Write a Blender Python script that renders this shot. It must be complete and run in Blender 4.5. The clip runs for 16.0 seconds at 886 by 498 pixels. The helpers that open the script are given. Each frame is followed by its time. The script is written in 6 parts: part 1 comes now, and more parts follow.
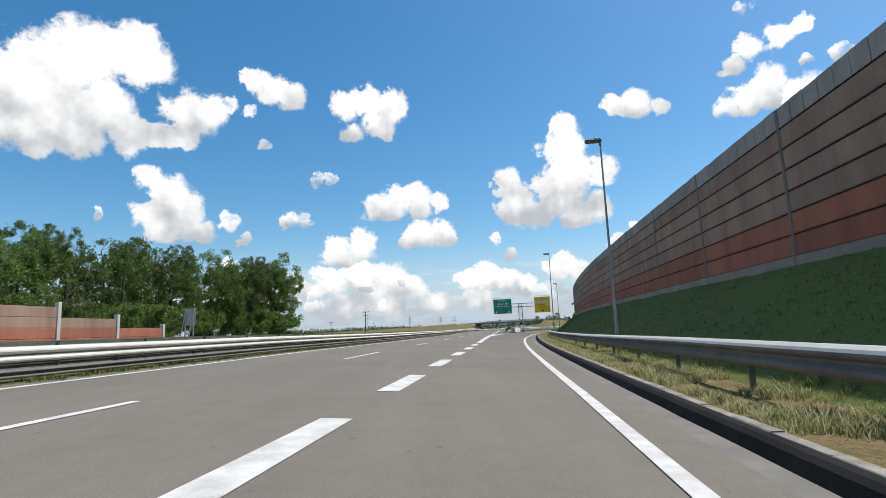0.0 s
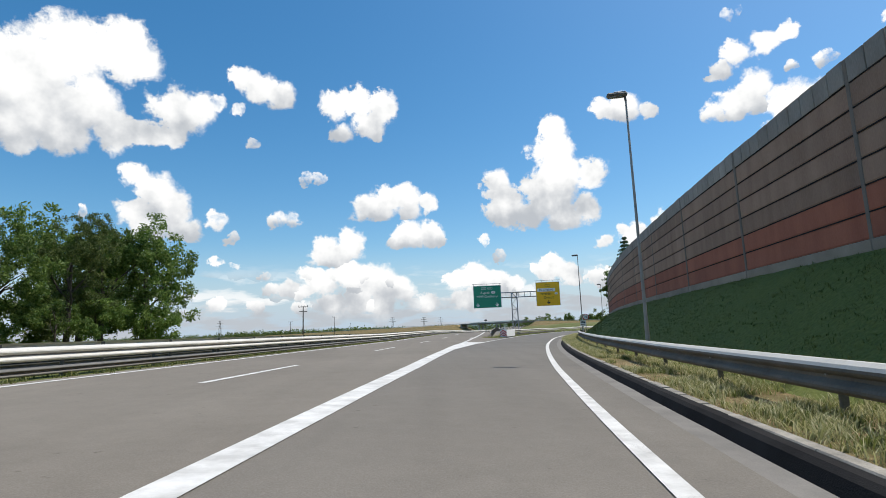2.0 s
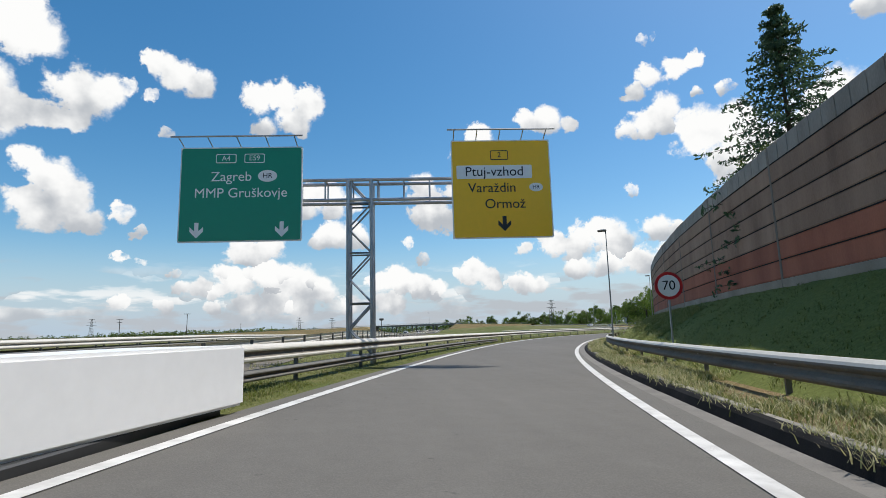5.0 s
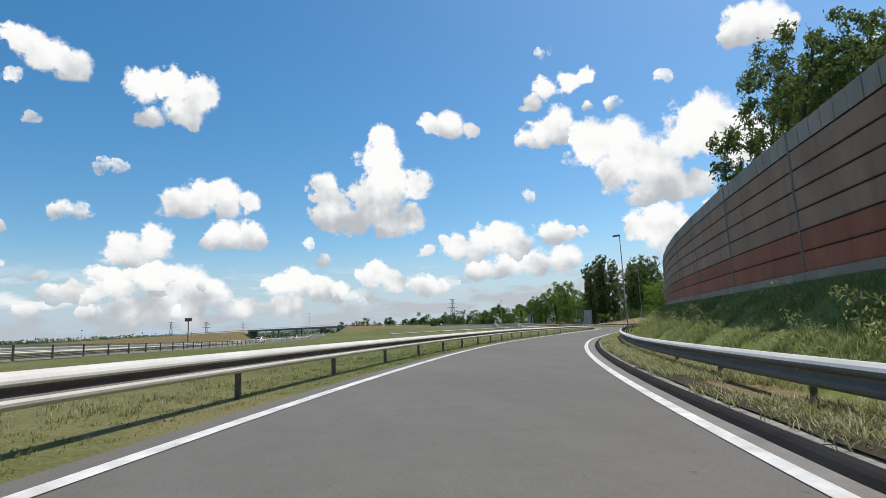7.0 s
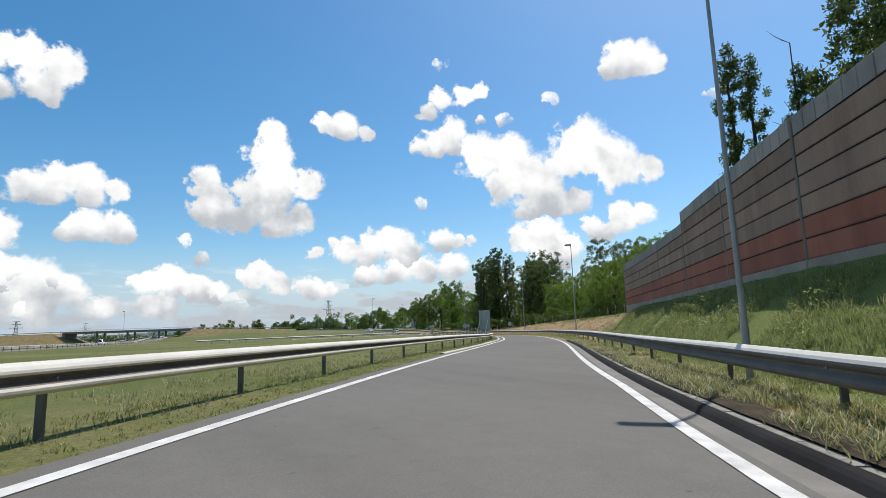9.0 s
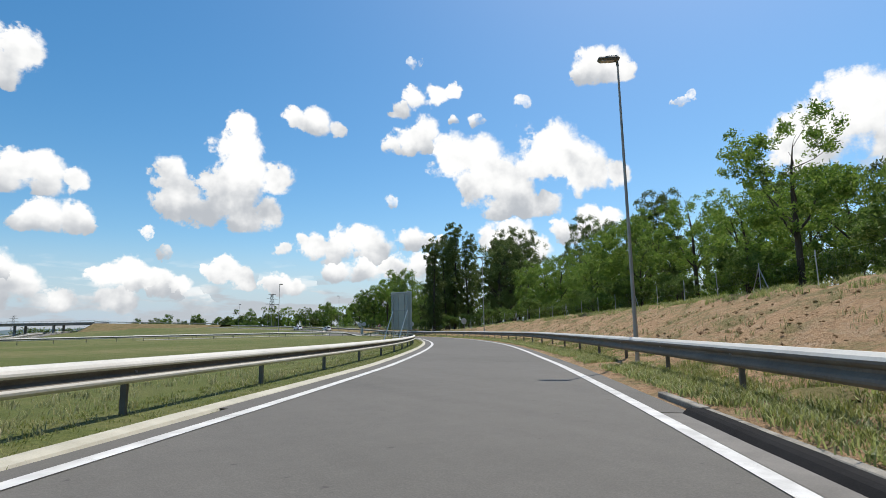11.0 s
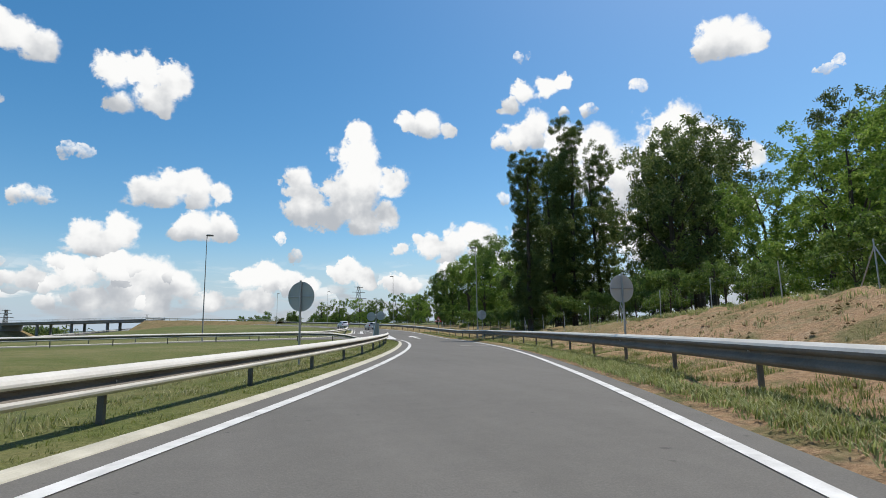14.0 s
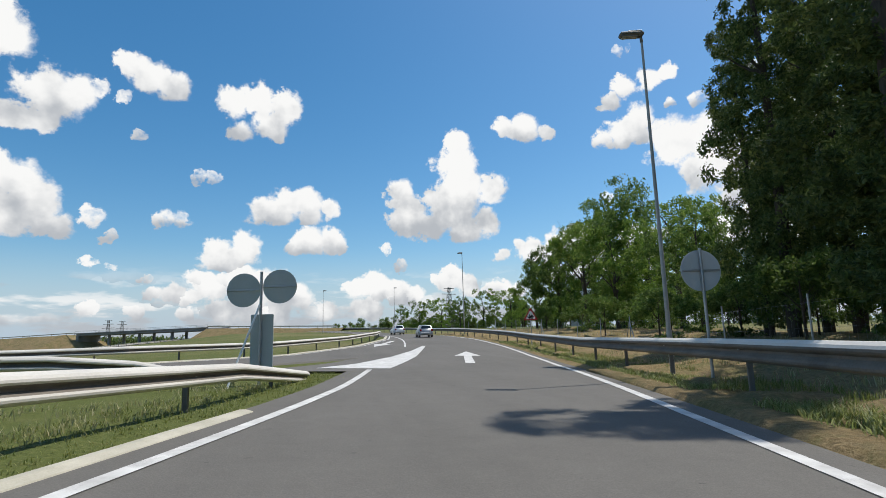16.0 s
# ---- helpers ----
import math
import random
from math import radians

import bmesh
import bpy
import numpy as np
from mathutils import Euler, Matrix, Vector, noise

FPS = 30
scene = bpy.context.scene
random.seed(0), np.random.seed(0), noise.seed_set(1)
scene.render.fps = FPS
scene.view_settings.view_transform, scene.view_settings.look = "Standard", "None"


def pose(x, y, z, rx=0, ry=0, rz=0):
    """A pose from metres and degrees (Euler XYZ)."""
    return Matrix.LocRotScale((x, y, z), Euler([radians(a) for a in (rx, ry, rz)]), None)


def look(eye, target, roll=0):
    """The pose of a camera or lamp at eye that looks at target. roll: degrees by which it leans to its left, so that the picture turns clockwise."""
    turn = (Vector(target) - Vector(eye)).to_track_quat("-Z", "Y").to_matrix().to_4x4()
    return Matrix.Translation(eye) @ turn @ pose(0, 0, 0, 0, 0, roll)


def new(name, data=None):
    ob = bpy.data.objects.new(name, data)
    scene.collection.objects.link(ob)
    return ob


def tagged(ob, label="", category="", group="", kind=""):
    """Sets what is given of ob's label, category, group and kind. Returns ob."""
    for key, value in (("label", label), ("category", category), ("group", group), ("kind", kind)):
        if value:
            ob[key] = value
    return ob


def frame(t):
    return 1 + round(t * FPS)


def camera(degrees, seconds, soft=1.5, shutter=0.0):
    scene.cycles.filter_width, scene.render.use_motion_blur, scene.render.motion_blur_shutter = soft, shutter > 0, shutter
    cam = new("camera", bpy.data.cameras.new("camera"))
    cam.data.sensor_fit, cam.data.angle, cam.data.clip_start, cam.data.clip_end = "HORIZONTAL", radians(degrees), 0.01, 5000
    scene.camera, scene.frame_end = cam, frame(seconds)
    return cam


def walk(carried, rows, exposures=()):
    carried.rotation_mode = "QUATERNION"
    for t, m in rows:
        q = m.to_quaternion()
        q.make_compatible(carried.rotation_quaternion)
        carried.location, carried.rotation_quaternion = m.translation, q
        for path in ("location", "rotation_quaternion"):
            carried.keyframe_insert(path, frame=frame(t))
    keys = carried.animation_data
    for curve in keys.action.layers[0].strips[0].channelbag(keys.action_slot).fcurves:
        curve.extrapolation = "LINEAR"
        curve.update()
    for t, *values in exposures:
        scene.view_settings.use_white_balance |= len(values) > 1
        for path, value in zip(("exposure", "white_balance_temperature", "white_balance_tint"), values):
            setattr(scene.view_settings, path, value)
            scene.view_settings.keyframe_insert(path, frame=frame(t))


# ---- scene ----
# seconds, x, y, heading to the right, tilt up, lean to the right (degrees)
PATH = [
    (0.0, 0.00, 0.00, 0.01, 8.61, 2.41),
    (0.5, 1.22, 11.19, 0.15, 8.51, 2.57),
    (1.0, 2.47, 22.35, 0.35, 8.61, 2.51),
    (1.5, 3.77, 33.45, 0.67, 8.55, 2.41),
    (2.0, 5.14, 44.49, 1.23, 8.67, 2.13),
    (2.5, 6.64, 55.42, 2.19, 8.61, 1.96),
    (3.0, 8.33, 66.22, 3.29, 8.44, 1.98),
    (3.5, 10.22, 76.92, 4.45, 8.32, 1.75),
    (4.0, 12.34, 87.54, 5.90, 8.54, 1.52),
    (4.5, 14.77, 98.11, 7.64, 8.63, 1.46),
    (5.0, 17.53, 108.64, 9.43, 8.72, 1.53),
    (5.5, 20.65, 119.12, 11.53, 8.70, 1.74),
    (6.0, 24.20, 129.52, 13.96, 8.60, 2.10),
    (6.5, 28.25, 139.76, 16.94, 8.46, 2.44),
    (7.0, 32.84, 149.78, 19.88, 8.58, 2.52),
    (7.5, 37.93, 159.54, 22.95, 8.58, 2.57),
    (8.0, 43.51, 168.98, 25.87, 8.58, 2.34),
    (8.5, 49.53, 178.08, 28.83, 8.54, 2.00),
    (9.0, 56.00, 186.85, 31.67, 8.71, 1.74),
    (9.5, 62.91, 195.30, 34.47, 8.77, 1.49),
    (10.0, 70.17, 203.48, 36.18, 8.77, 1.32),
    (10.5, 77.58, 211.56, 36.28, 8.71, 1.13),
    (11.0, 84.91, 219.75, 34.92, 8.55, 0.88),
    (11.5, 92.00, 228.15, 33.19, 8.38, 0.60),
    (12.0, 98.88, 236.74, 31.90, 8.32, 0.42),
    (12.5, 105.55, 245.51, 30.20, 8.28, 0.42),
    (13.0, 111.97, 254.54, 28.19, 8.37, 0.41),
    (13.5, 118.03, 263.87, 25.47, 8.38, 0.54),
    (14.0, 123.66, 273.53, 22.75, 8.45, 1.00),
    (14.5, 128.85, 283.47, 19.94, 8.84, 1.34),
    (15.0, 133.52, 293.67, 16.98, 8.91, 1.26),
    (15.5, 137.66, 304.04, 14.27, 9.19, 1.32),
    (16.0, 141.30, 314.50, 11.84, 9.34, 1.60),
]
HFOV = 79.0
cam = camera(HFOV, 16.0, soft=0.8)


def seat(x, y, heading, tilt, lean):
    h, e = radians(heading), radians(tilt)
    eye = Vector((x, y, 1.2))
    way = Vector((math.sin(h) * math.cos(e), math.cos(h) * math.cos(e), math.sin(e)))
    return look(eye, eye + way, -lean)


walk(cam, [(t, seat(*r)) for t, *r in PATH], [(0.0, 0.14), (2.0, 0.12), (3.5, 0.05), (7.0, 0.03), (9.0, 0.09), (12.5, 0.07), (14.5, 0.0), (16.0, -0.02)])

# ---------------------------------------------------------------- sky, clouds, sun
SUN_ELEVATION, SUN_AZIMUTH = 61.5, 70.5  # azimuth from +y towards +x
world = bpy.data.worlds.new("sky")
scene.world = world
world.use_nodes = True
wt = world.node_tree
wt.nodes.clear()


def style(nd, operation="", data_type="", blend_type="", interpolation_type="", sky_type=""):
    if data_type:
        nd.data_type = data_type
    if operation:
        nd.operation = operation
    if blend_type:
        nd.blend_type = blend_type
    if interpolation_type:
        nd.interpolation_type = interpolation_type
    if sky_type:
        nd.sky_type = sky_type


def wn(kind, *links, **props):
    """A node of the sky, its inputs linked or set in order."""
    nd = wt.nodes.new(kind)
    style(nd, **props)
    for i, v in enumerate(links):
        if v is None:
            continue
        if isinstance(v, bpy.types.NodeSocket):
            wt.links.new(v, nd.inputs[i])
        else:
            nd.inputs[i].default_value = v
    return nd


def wm(op, *a):
    return wn("ShaderNodeMath", *a, operation=op).outputs[0]


def wv(op, *a):
    nd = wn("ShaderNodeVectorMath", *a, operation=op)
    return nd.outputs["Value"] if op in ("LENGTH", "DOT_PRODUCT") else nd.outputs[0]


sky = wn("ShaderNodeTexSky", sky_type="NISHITA")
sky.sun_disc = False
sky.sun_elevation, sky.sun_rotation = radians(SUN_ELEVATION), radians(SUN_AZIMUTH)
sky.air_density, sky.dust_density, sky.ozone_density = 1.0, 0.9, 2.2
way = wn("ShaderNodeTexCoord").outputs["Generated"]
sep = wn("ShaderNodeSeparateXYZ", way).outputs
azimuth = wm("MULTIPLY", wm("ARCTAN2", sep[0], sep[1]), 180 / math.pi)
elevation = wm("MULTIPLY", wm("ARCSINE", sep[2]), 180 / math.pi)
billow = wn("ShaderNodeTexNoise", way)
billow.inputs["Scale"].default_value, billow.inputs["Detail"].default_value, billow.inputs["Roughness"].default_value = 30.0, 11.0, 0.62
fringe = wn("ShaderNodeTexNoise", way)
fringe.inputs["Scale"].default_value, fringe.inputs["Detail"].default_value, fringe.inputs["Roughness"].default_value = 85.0, 6.0, 0.6
soft_here = wn("ShaderNodeTexNoise", way)
above = wn("ShaderNodeTexNoise", wv("ADD", way, (0.012, 0.0, 0.022)))
for nd in (soft_here, above):
    nd.inputs["Scale"].default_value, nd.inputs["Detail"].default_value, nd.inputs["Roughness"].default_value = 17.0, 4.0, 0.5
flat = wn("ShaderNodeCombineXYZ", azimuth, elevation, 0.0).outputs[0]
pt = wv("ADD", flat, wv("MULTIPLY", wv("SUBTRACT", billow.outputs["Color"], (0.5, 0.5, 0.5)), (3.0, 2.6, 0.0)))
edge = light = None


def cloud(*puffs, thin=0.0):
    """One cumulus: puffs of azimuth, elevation, radius in degrees."""
    global edge, light
    near = None
    for a, e, r in puffs:
        k, q = math.cos(radians(e)) / r, (1.05 if e > 8.5 else 1.2) / r
        d = wv("LENGTH", wv("MULTIPLY_ADD", pt, (k, q, 0.0), (-a * k, -e * q, 0.0)))
        near = d if near is None else wm("SMOOTH_MIN", near, d, 0.25)
    if thin:
        near = wm("MAXIMUM", near, thin)
    if len(puffs) > 2:
        base = min(e - 0.62 * r for a, e, r in puffs)
        near = wm("ADD", near, wm("MULTIPLY", wm("MAXIMUM", wm("SUBTRACT", base, elevation), 0.0), 0.8))
    low = min(e - 0.8 * r for a, e, r in puffs)
    high = max(e + 0.9 * r for a, e, r in puffs)
    h = wm("MULTIPLY_ADD", elevation, 1 / (high - low), -low / (high - low))
    if edge is None:
        edge, light = near, h
    else:
        first = wm("LESS_THAN", near, edge)
        light = wm("ADD", light, wm("MULTIPLY", first, wm("SUBTRACT", h, light)))
        edge = wm("MINIMUM", edge, near)


cloud((-38.2, 22.9, 3.3), (-35.0, 25.5, 2.8), (-30.9, 26.2, 2.6), (-29.3, 25.2, 1.6), (-39.6, 19.9, 3.2), (-35.9, 19.7, 3.0), (-33.4, 21.1, 2.5), (-38.2, 17.4, 1.4), (-34.6, 18.0, 1.4), (-31.5, 19.4, 2.0), (-28.1, 19.4, 1.4), (-25.7, 21.5, 2.2), (-24.1, 22.2, 1.6), (-26.1, 19.6, 1.3), (-29.6, 19.4, 1.4), (-43.2, 19.5, 3.9), (-47.0, 17.7, 3.4))
cloud((-19.9, 25.6, 1.1), (-18.0, 24.6, 1.5), (-16.0, 24.0, 1.5))
cloud((-22.2, 22.8, 0.7), (-20.3, 22.6, 0.5), (-18.6, 19.4, 0.5), thin=0.94)
cloud((-10.1, 23.7, 1.4), (-7.8, 24.1, 1.6), (-5.1, 23.5, 1.7), (-6.6, 21.7, 1.6), (-9.6, 20.8, 1.0), (-5.8, 20.7, 0.8))
cloud((-13.2, 16.1, 0.7), (-11.9, 16.2, 0.7), thin=0.94)
cloud((-33.2, 11.9, 0.5), thin=0.93)
cloud((-29.1, 15.5, 1.1), (-27.6, 14.4, 1.6), (-29.2, 12.2, 1.5), (-26.4, 12.4, 2.1), (-24.8, 10.3, 1.5), (-27.8, 11.0, 1.8))
cloud((-21.9, 11.7, 0.9), (-20.4, 10.0, 0.5), thin=0.9)
cloud((-16.1, 11.7, 0.8), (-14.8, 11.9, 0.8), thin=0.9)
cloud((-6.8, 13.3, 1.4), (-4.9, 14.1, 1.5), (-2.8, 14.2, 1.7), (-5.6, 12.8, 1.4), (-0.3, 13.6, 1.2), (-2.5, 13.0, 1.2))
cloud((-2.3, 10.3, 1.6), (-0.2, 10.0, 1.6), (-3.4, 9.7, 1.1), (1.0, 9.4, 0.8))
cloud((-11.2, 8.7, 1.6), (-8.7, 9.4, 1.6), (-9.9, 7.9, 1.5))
cloud((-11.8, 5.4, 1.8), (-8.8, 6.0, 1.9), (-5.8, 5.3, 2.1), (-3.4, 4.3, 1.6), (-8.2, 3.7, 1.9), (-5.3, 3.0, 1.5), (-13.4, 4.6, 1.0), (-10.6, 3.2, 1.5))
cloud((2.5, 5.5, 1.2), (4.4, 5.7, 1.6), (6.8, 4.9, 1.5), (8.6, 4.6, 1.2), (-0.5, 3.1, 1.3), (3.7, 3.2, 1.7))
cloud((13.6, 20.3, 1.4), (13.7, 18.3, 2.1), (14.0, 15.9, 2.4), (12.9, 13.5, 2.6), (17.4, 15.7, 1.6), (7.4, 15.1, 1.4), (8.4, 13.6, 1.6), (8.0, 12.1, 1.6), (10.4, 11.7, 1.7), (14.1, 11.3, 1.9), (16.6, 11.9, 1.5), (11.9, 14.1, 2.0), (6.8, 12.6, 1.0))
cloud((18.8, 21.8, 1.0), (21.1, 21.5, 1.5), (23.5, 20.8, 0.9))
cloud((31.9, 24.3, 1.0), (34.5, 24.4, 1.2), (36.4, 24.9, 0.9), (30.4, 23.2, 1.0), (29.2, 22.6, 0.6))
cloud((33.1, 20.9, 1.4), (31.5, 19.7, 1.6), (29.4, 19.8, 0.8), (33.2, 19.2, 1.0))
cloud((36.1, 18.3, 2.2), (39.2, 18.4, 2.0), (40.9, 16.2, 2.4), (38.4, 15.2, 1.8), (42.6, 14.3, 2.3), (47.1, 19.0, 2.3), (48.7, 17.4, 2.4), (45.2, 17.3, 2.0), (50.9, 16.1, 1.9), (53.5, 15.6, 1.3), (46.1, 13.2, 1.5), (41.3, 12.6, 1.4), (49.7, 15.2, 1.4), (44.0, 12.8, 1.5))
cloud((47.6, 10.2, 1.2), (50.5, 10.9, 1.6), (52.4, 11.3, 1.2), (48.8, 9.6, 1.2))
cloud((42.3, 9.5, 2.3), (40.5, 9.3, 1.4), (44.6, 8.3, 1.7), (43.7, 7.0, 1.6))
cloud((25.4, 10.1, 1.4), (26.6, 9.2, 1.9), (23.6, 8.9, 1.5), (21.3, 8.8, 1.4), (20.0, 9.5, 0.8), (18.1, 8.6, 0.9), (23.0, 7.7, 1.2), (27.9, 8.3, 1.6))
cloud((31.4, 9.4, 1.5), (33.3, 9.3, 0.8), (34.8, 9.4, 0.6))
cloud((29.5, 6.5, 1.7), (26.5, 6.4, 1.7), (32.6, 6.8, 1.7), (23.5, 6.1, 1.3))
cloud((29.4, 13.5, 0.6), thin=0.94)
cloud((44.0, 23.4, 0.7), thin=0.94)
cloud((39.0, 21.9, 0.7), thin=0.94)
cloud((31.3, 27.6, 0.6), (32.6, 27.8, 0.4), thin=0.94)
cloud((36.3, 22.1, 0.4), thin=0.94)
cloud((51.8, 26.2, 1.8), (53.4, 25.6, 1.8), (55.1, 25.3, 1.0), (50.1, 25.4, 1.0))
cloud((12.7, 6.6, 1.4), (13.8, 5.7, 1.5), (11.6, 5.7, 1.2), (10.6, 6.0, 0.8), (14.9, 4.9, 1.0))
cloud((17.7, 4.8, 1.4), (19.4, 4.5, 1.1))
cloud((5.7, 9.5, 0.6), (7.2, 7.8, 0.7), thin=0.94)
cloud((3.6, 5.4, 1.0), (5.0, 4.9, 1.2), (7.0, 4.3, 1.3), (8.5, 3.8, 0.7))
cloud((60.0, 21.6, 0.6), (61.0, 21.9, 0.4), thin=0.94)
cloud((-8.8, 6.8, 1.3), (-10.7, 6.0, 1.1), (-6.8, 6.0, 1.3), (-4.7, 5.2, 1.1), (-12.6, 6.3, 0.9), (-8.3, 4.7, 1.2), (-14.8, 4.9, 1.0), (-16.5, 4.7, 0.8))
cloud((-17.2, 6.1, 0.5), (-21.8, 7.5, 0.7), (-20.3, 7.1, 0.5), thin=0.94)
cloud((-21.6, 3.5, 0.9), (-18.1, 3.2, 0.9), (-13.9, 2.9, 1.0), (-6.7, 3.0, 1.0))
cloud((70, 16, 3.0), (74, 18, 3.0), (78, 15, 3.5))
cloud((-62, 14, 4.0), (-68, 16, 4.0), (-73, 13, 4.0))
cloud((110, 22, 5.0), (117, 25, 5.0), (124, 21, 6.0))
cloud((170, 16, 5.0), (162, 18, 5.0), (155, 14, 5.0))
cloud((-130, 20, 6.0), (-121, 23, 6.0), (-113, 19, 5.0))
ragged = wm("MULTIPLY_ADD", billow.outputs["Fac"], -1.2, wm("MULTIPLY_ADD", fringe.outputs["Fac"], -0.55, wm("ADD", edge, 0.875)))
softness = wn("ShaderNodeMapRange", soft_here.outputs["Fac"], 0.38, 0.62, 1.08, 1.36).outputs[0]
cover = wn("ShaderNodeMapRange", ragged, softness, 0.80, 0.0, 1.0, interpolation_type="SMOOTHSTEP").outputs[0]
# thin broken cloud low over the horizon
low_band = wn("ShaderNodeMapRange", elevation, 0.0, 7.5, 1.0, 0.0).outputs[0]
stretch = wn("ShaderNodeTexNoise", wv("MULTIPLY", way, (1.0, 1.0, 4.5)))
stretch.inputs["Scale"].default_value, stretch.inputs["Detail"].default_value = 11.0, 6.0
haze = wn("ShaderNodeMapRange", wm("ADD", stretch.outputs["Fac"], wm("MULTIPLY", low_band, 0.12)), 0.52, 0.66, 0.0, 1.0, interpolation_type="SMOOTHSTEP").outputs[0]
haze = wm("MULTIPLY", haze, wm("MINIMUM", wm("MULTIPLY", low_band, 1.6), 0.85))
cover = wm("MAXIMUM", cover, haze)
relief = wm("ADD", wm("MULTIPLY", light, 0.62), wm("MULTIPLY", wm("SUBTRACT", soft_here.outputs["Fac"], above.outputs["Fac"]), 0.8))
grey = wn("ShaderNodeMapRange", relief, -0.04, 0.42, 0.0, 1.0, interpolation_type="SMOOTHSTEP").outputs[0]
tone = wn("ShaderNodeMix", grey, data_type="RGBA")
tone.inputs["A"].default_value, tone.inputs["B"].default_value = (0.50, 0.53, 0.57, 1), (1.0, 1.0, 0.99, 1)
clear = wn("ShaderNodeHueSaturation", 0.492, 1.36, 1.0, 1.0, sky.outputs[0])
pale = wn("ShaderNodeMix", wn("ShaderNodeMapRange", elevation, 10.0, 0.0, 0.0, 0.9, interpolation_type="SMOOTHSTEP").outputs[0], data_type="RGBA")
wt.links.new(clear.outputs[0], pale.inputs["A"])
pale.inputs["B"].default_value = (3.6, 4.5, 5.5, 1)
blue = wn("ShaderNodeBackground", pale.outputs["Result"], 0.130)
white = wn("ShaderNodeBackground", tone.outputs["Result"], 0.96)
both = wn("ShaderNodeMixShader", cover, blue.outputs[0], white.outputs[0])
wn("ShaderNodeOutputWorld", both.outputs[0])

sun = new("sun", bpy.data.lights.new("sun", "SUN"))
sun.data.energy, sun.data.angle, sun.data.color = 4.3, radians(0.53), (1.0, 0.965, 0.915)
se, sa = radians(SUN_ELEVATION), radians(SUN_AZIMUTH)
sun.matrix_world = look((0, 0, 200), Vector((0, 0, 200)) - Vector((math.cos(se) * math.sin(sa), math.cos(se) * math.cos(sa), math.sin(se))))

# ---------------------------------------------------------------- materials


class Mat:
    """A node material: helper for short procedural set-ups."""

    def __init__(self, name):
        self.m = bpy.data.materials.new(name)
        self.m.use_nodes = True
        self.t = self.m.node_tree
        self.b = self.t.nodes["Principled BSDF"]
        self.out = self.t.nodes["Material Output"]

    def n(self, kind, *ins, **props):
        nd = self.t.nodes.new(kind)
        style(nd, **props)
        for i, v in enumerate(ins):
            if v is None:
                continue
            if isinstance(v, bpy.types.NodeSocket):
                self.t.links.new(v, nd.inputs[i])
            else:
                nd.inputs[i].default_value = v
        return nd

    def coord(self, kind="Object", stretch=(1, 1, 1)):
        c = self.n("ShaderNodeTexCoord").outputs[kind]
        return self.n("ShaderNodeVectorMath", c, stretch, operation="MULTIPLY").outputs[0]

    def world(self, stretch=(1, 1, 1)):
        c = self.n("ShaderNodeNewGeometry").outputs["Position"]
        return self.n("ShaderNodeVectorMath", c, stretch, operation="MULTIPLY").outputs[0]

    def noise(self, at, scale, detail=4.0, rough=0.55):
        nd = self.n("ShaderNodeTexNoise", at)
        nd.inputs["Scale"].default_value, nd.inputs["Detail"].default_value, nd.inputs["Roughness"].default_value = scale, detail, rough
        return nd.outputs["Fac"]

    def ramp(self, fac, *stops):
        nd = self.n("ShaderNodeValToRGB", fac)
        el = nd.color_ramp.elements
        while len(el) < len(stops):
            el.new(0.5)
        for e, (p, c) in zip(el, stops):
            e.position, e.color = p, (*c, 1)
        return nd.outputs["Color"]

    def mix(self, fac, a, b, blend="MIX"):
        nd = self.n("ShaderNodeMix", data_type="RGBA", blend_type=blend)
        for k, v in (("Factor", fac), ("A", a), ("B", b)):
            s = nd.inputs[k] if k != "Factor" else nd.inputs[0]
            if isinstance(v, bpy.types.NodeSocket):
                self.t.links.new(v, s)
            else:
                s.default_value = v if k == "Factor" else (*v, 1)
        return nd.outputs["Result"]

    def math(self, op, *a):
        return self.n("ShaderNodeMath", *a, operation=op).outputs[0]

    def bump(self, height, strength=0.3, distance=0.02):
        nd = self.n("ShaderNodeBump")
        nd.inputs["Strength"].default_value, nd.inputs["Distance"].default_value = strength, distance
        self.t.links.new(height, nd.inputs["Height"])
        self.t.links.new(nd.outputs[0], self.b.inputs["Normal"])

    def base(self, colour, rough=0.8, metal=0.0, spec=0.5):
        if isinstance(colour, bpy.types.NodeSocket):
            self.t.links.new(colour, self.b.inputs["Base Color"])
        else:
            self.b.inputs["Base Color"].default_value = (*colour, 1)
        if isinstance(rough, bpy.types.NodeSocket):
            self.t.links.new(rough, self.b.inputs["Roughness"])
        else:
            self.b.inputs["Roughness"].default_value = rough
        self.b.inputs["Metallic"].default_value = metal
        self.b.inputs["Specular IOR Level"].default_value = spec
        return self


def weathered(name, dark, lite, scale=3.0, rough=0.8, metal=0.0, bump=0.15, grain=60.0, stretch=(1, 1, 1), vary=0.0, spec=0.5):
    m = Mat(name)
    at = m.world(stretch)
    f = m.noise(at, scale, 6, 0.6)
    fine = m.noise(at, grain, 3)
    mixed = m.math("ADD", m.math("MULTIPLY", f, 0.7), m.math("MULTIPLY", fine, 0.3))
    c = m.ramp(mixed, (0.32, dark), (0.68, lite))
    if vary:
        rnd = m.n("ShaderNodeObjectInfo").outputs["Random"]
        k = m.math("MULTIPLY_ADD", rnd, vary * 2, 1 - vary)
        g = m.n("ShaderNodeCombineColor", k, k, k).outputs[0]
        c = m.mix(1.0, c, g, "MULTIPLY")
    m.base(c, rough, metal, spec)
    if bump:
        m.bump(fine, bump, 0.01)
    return m.m


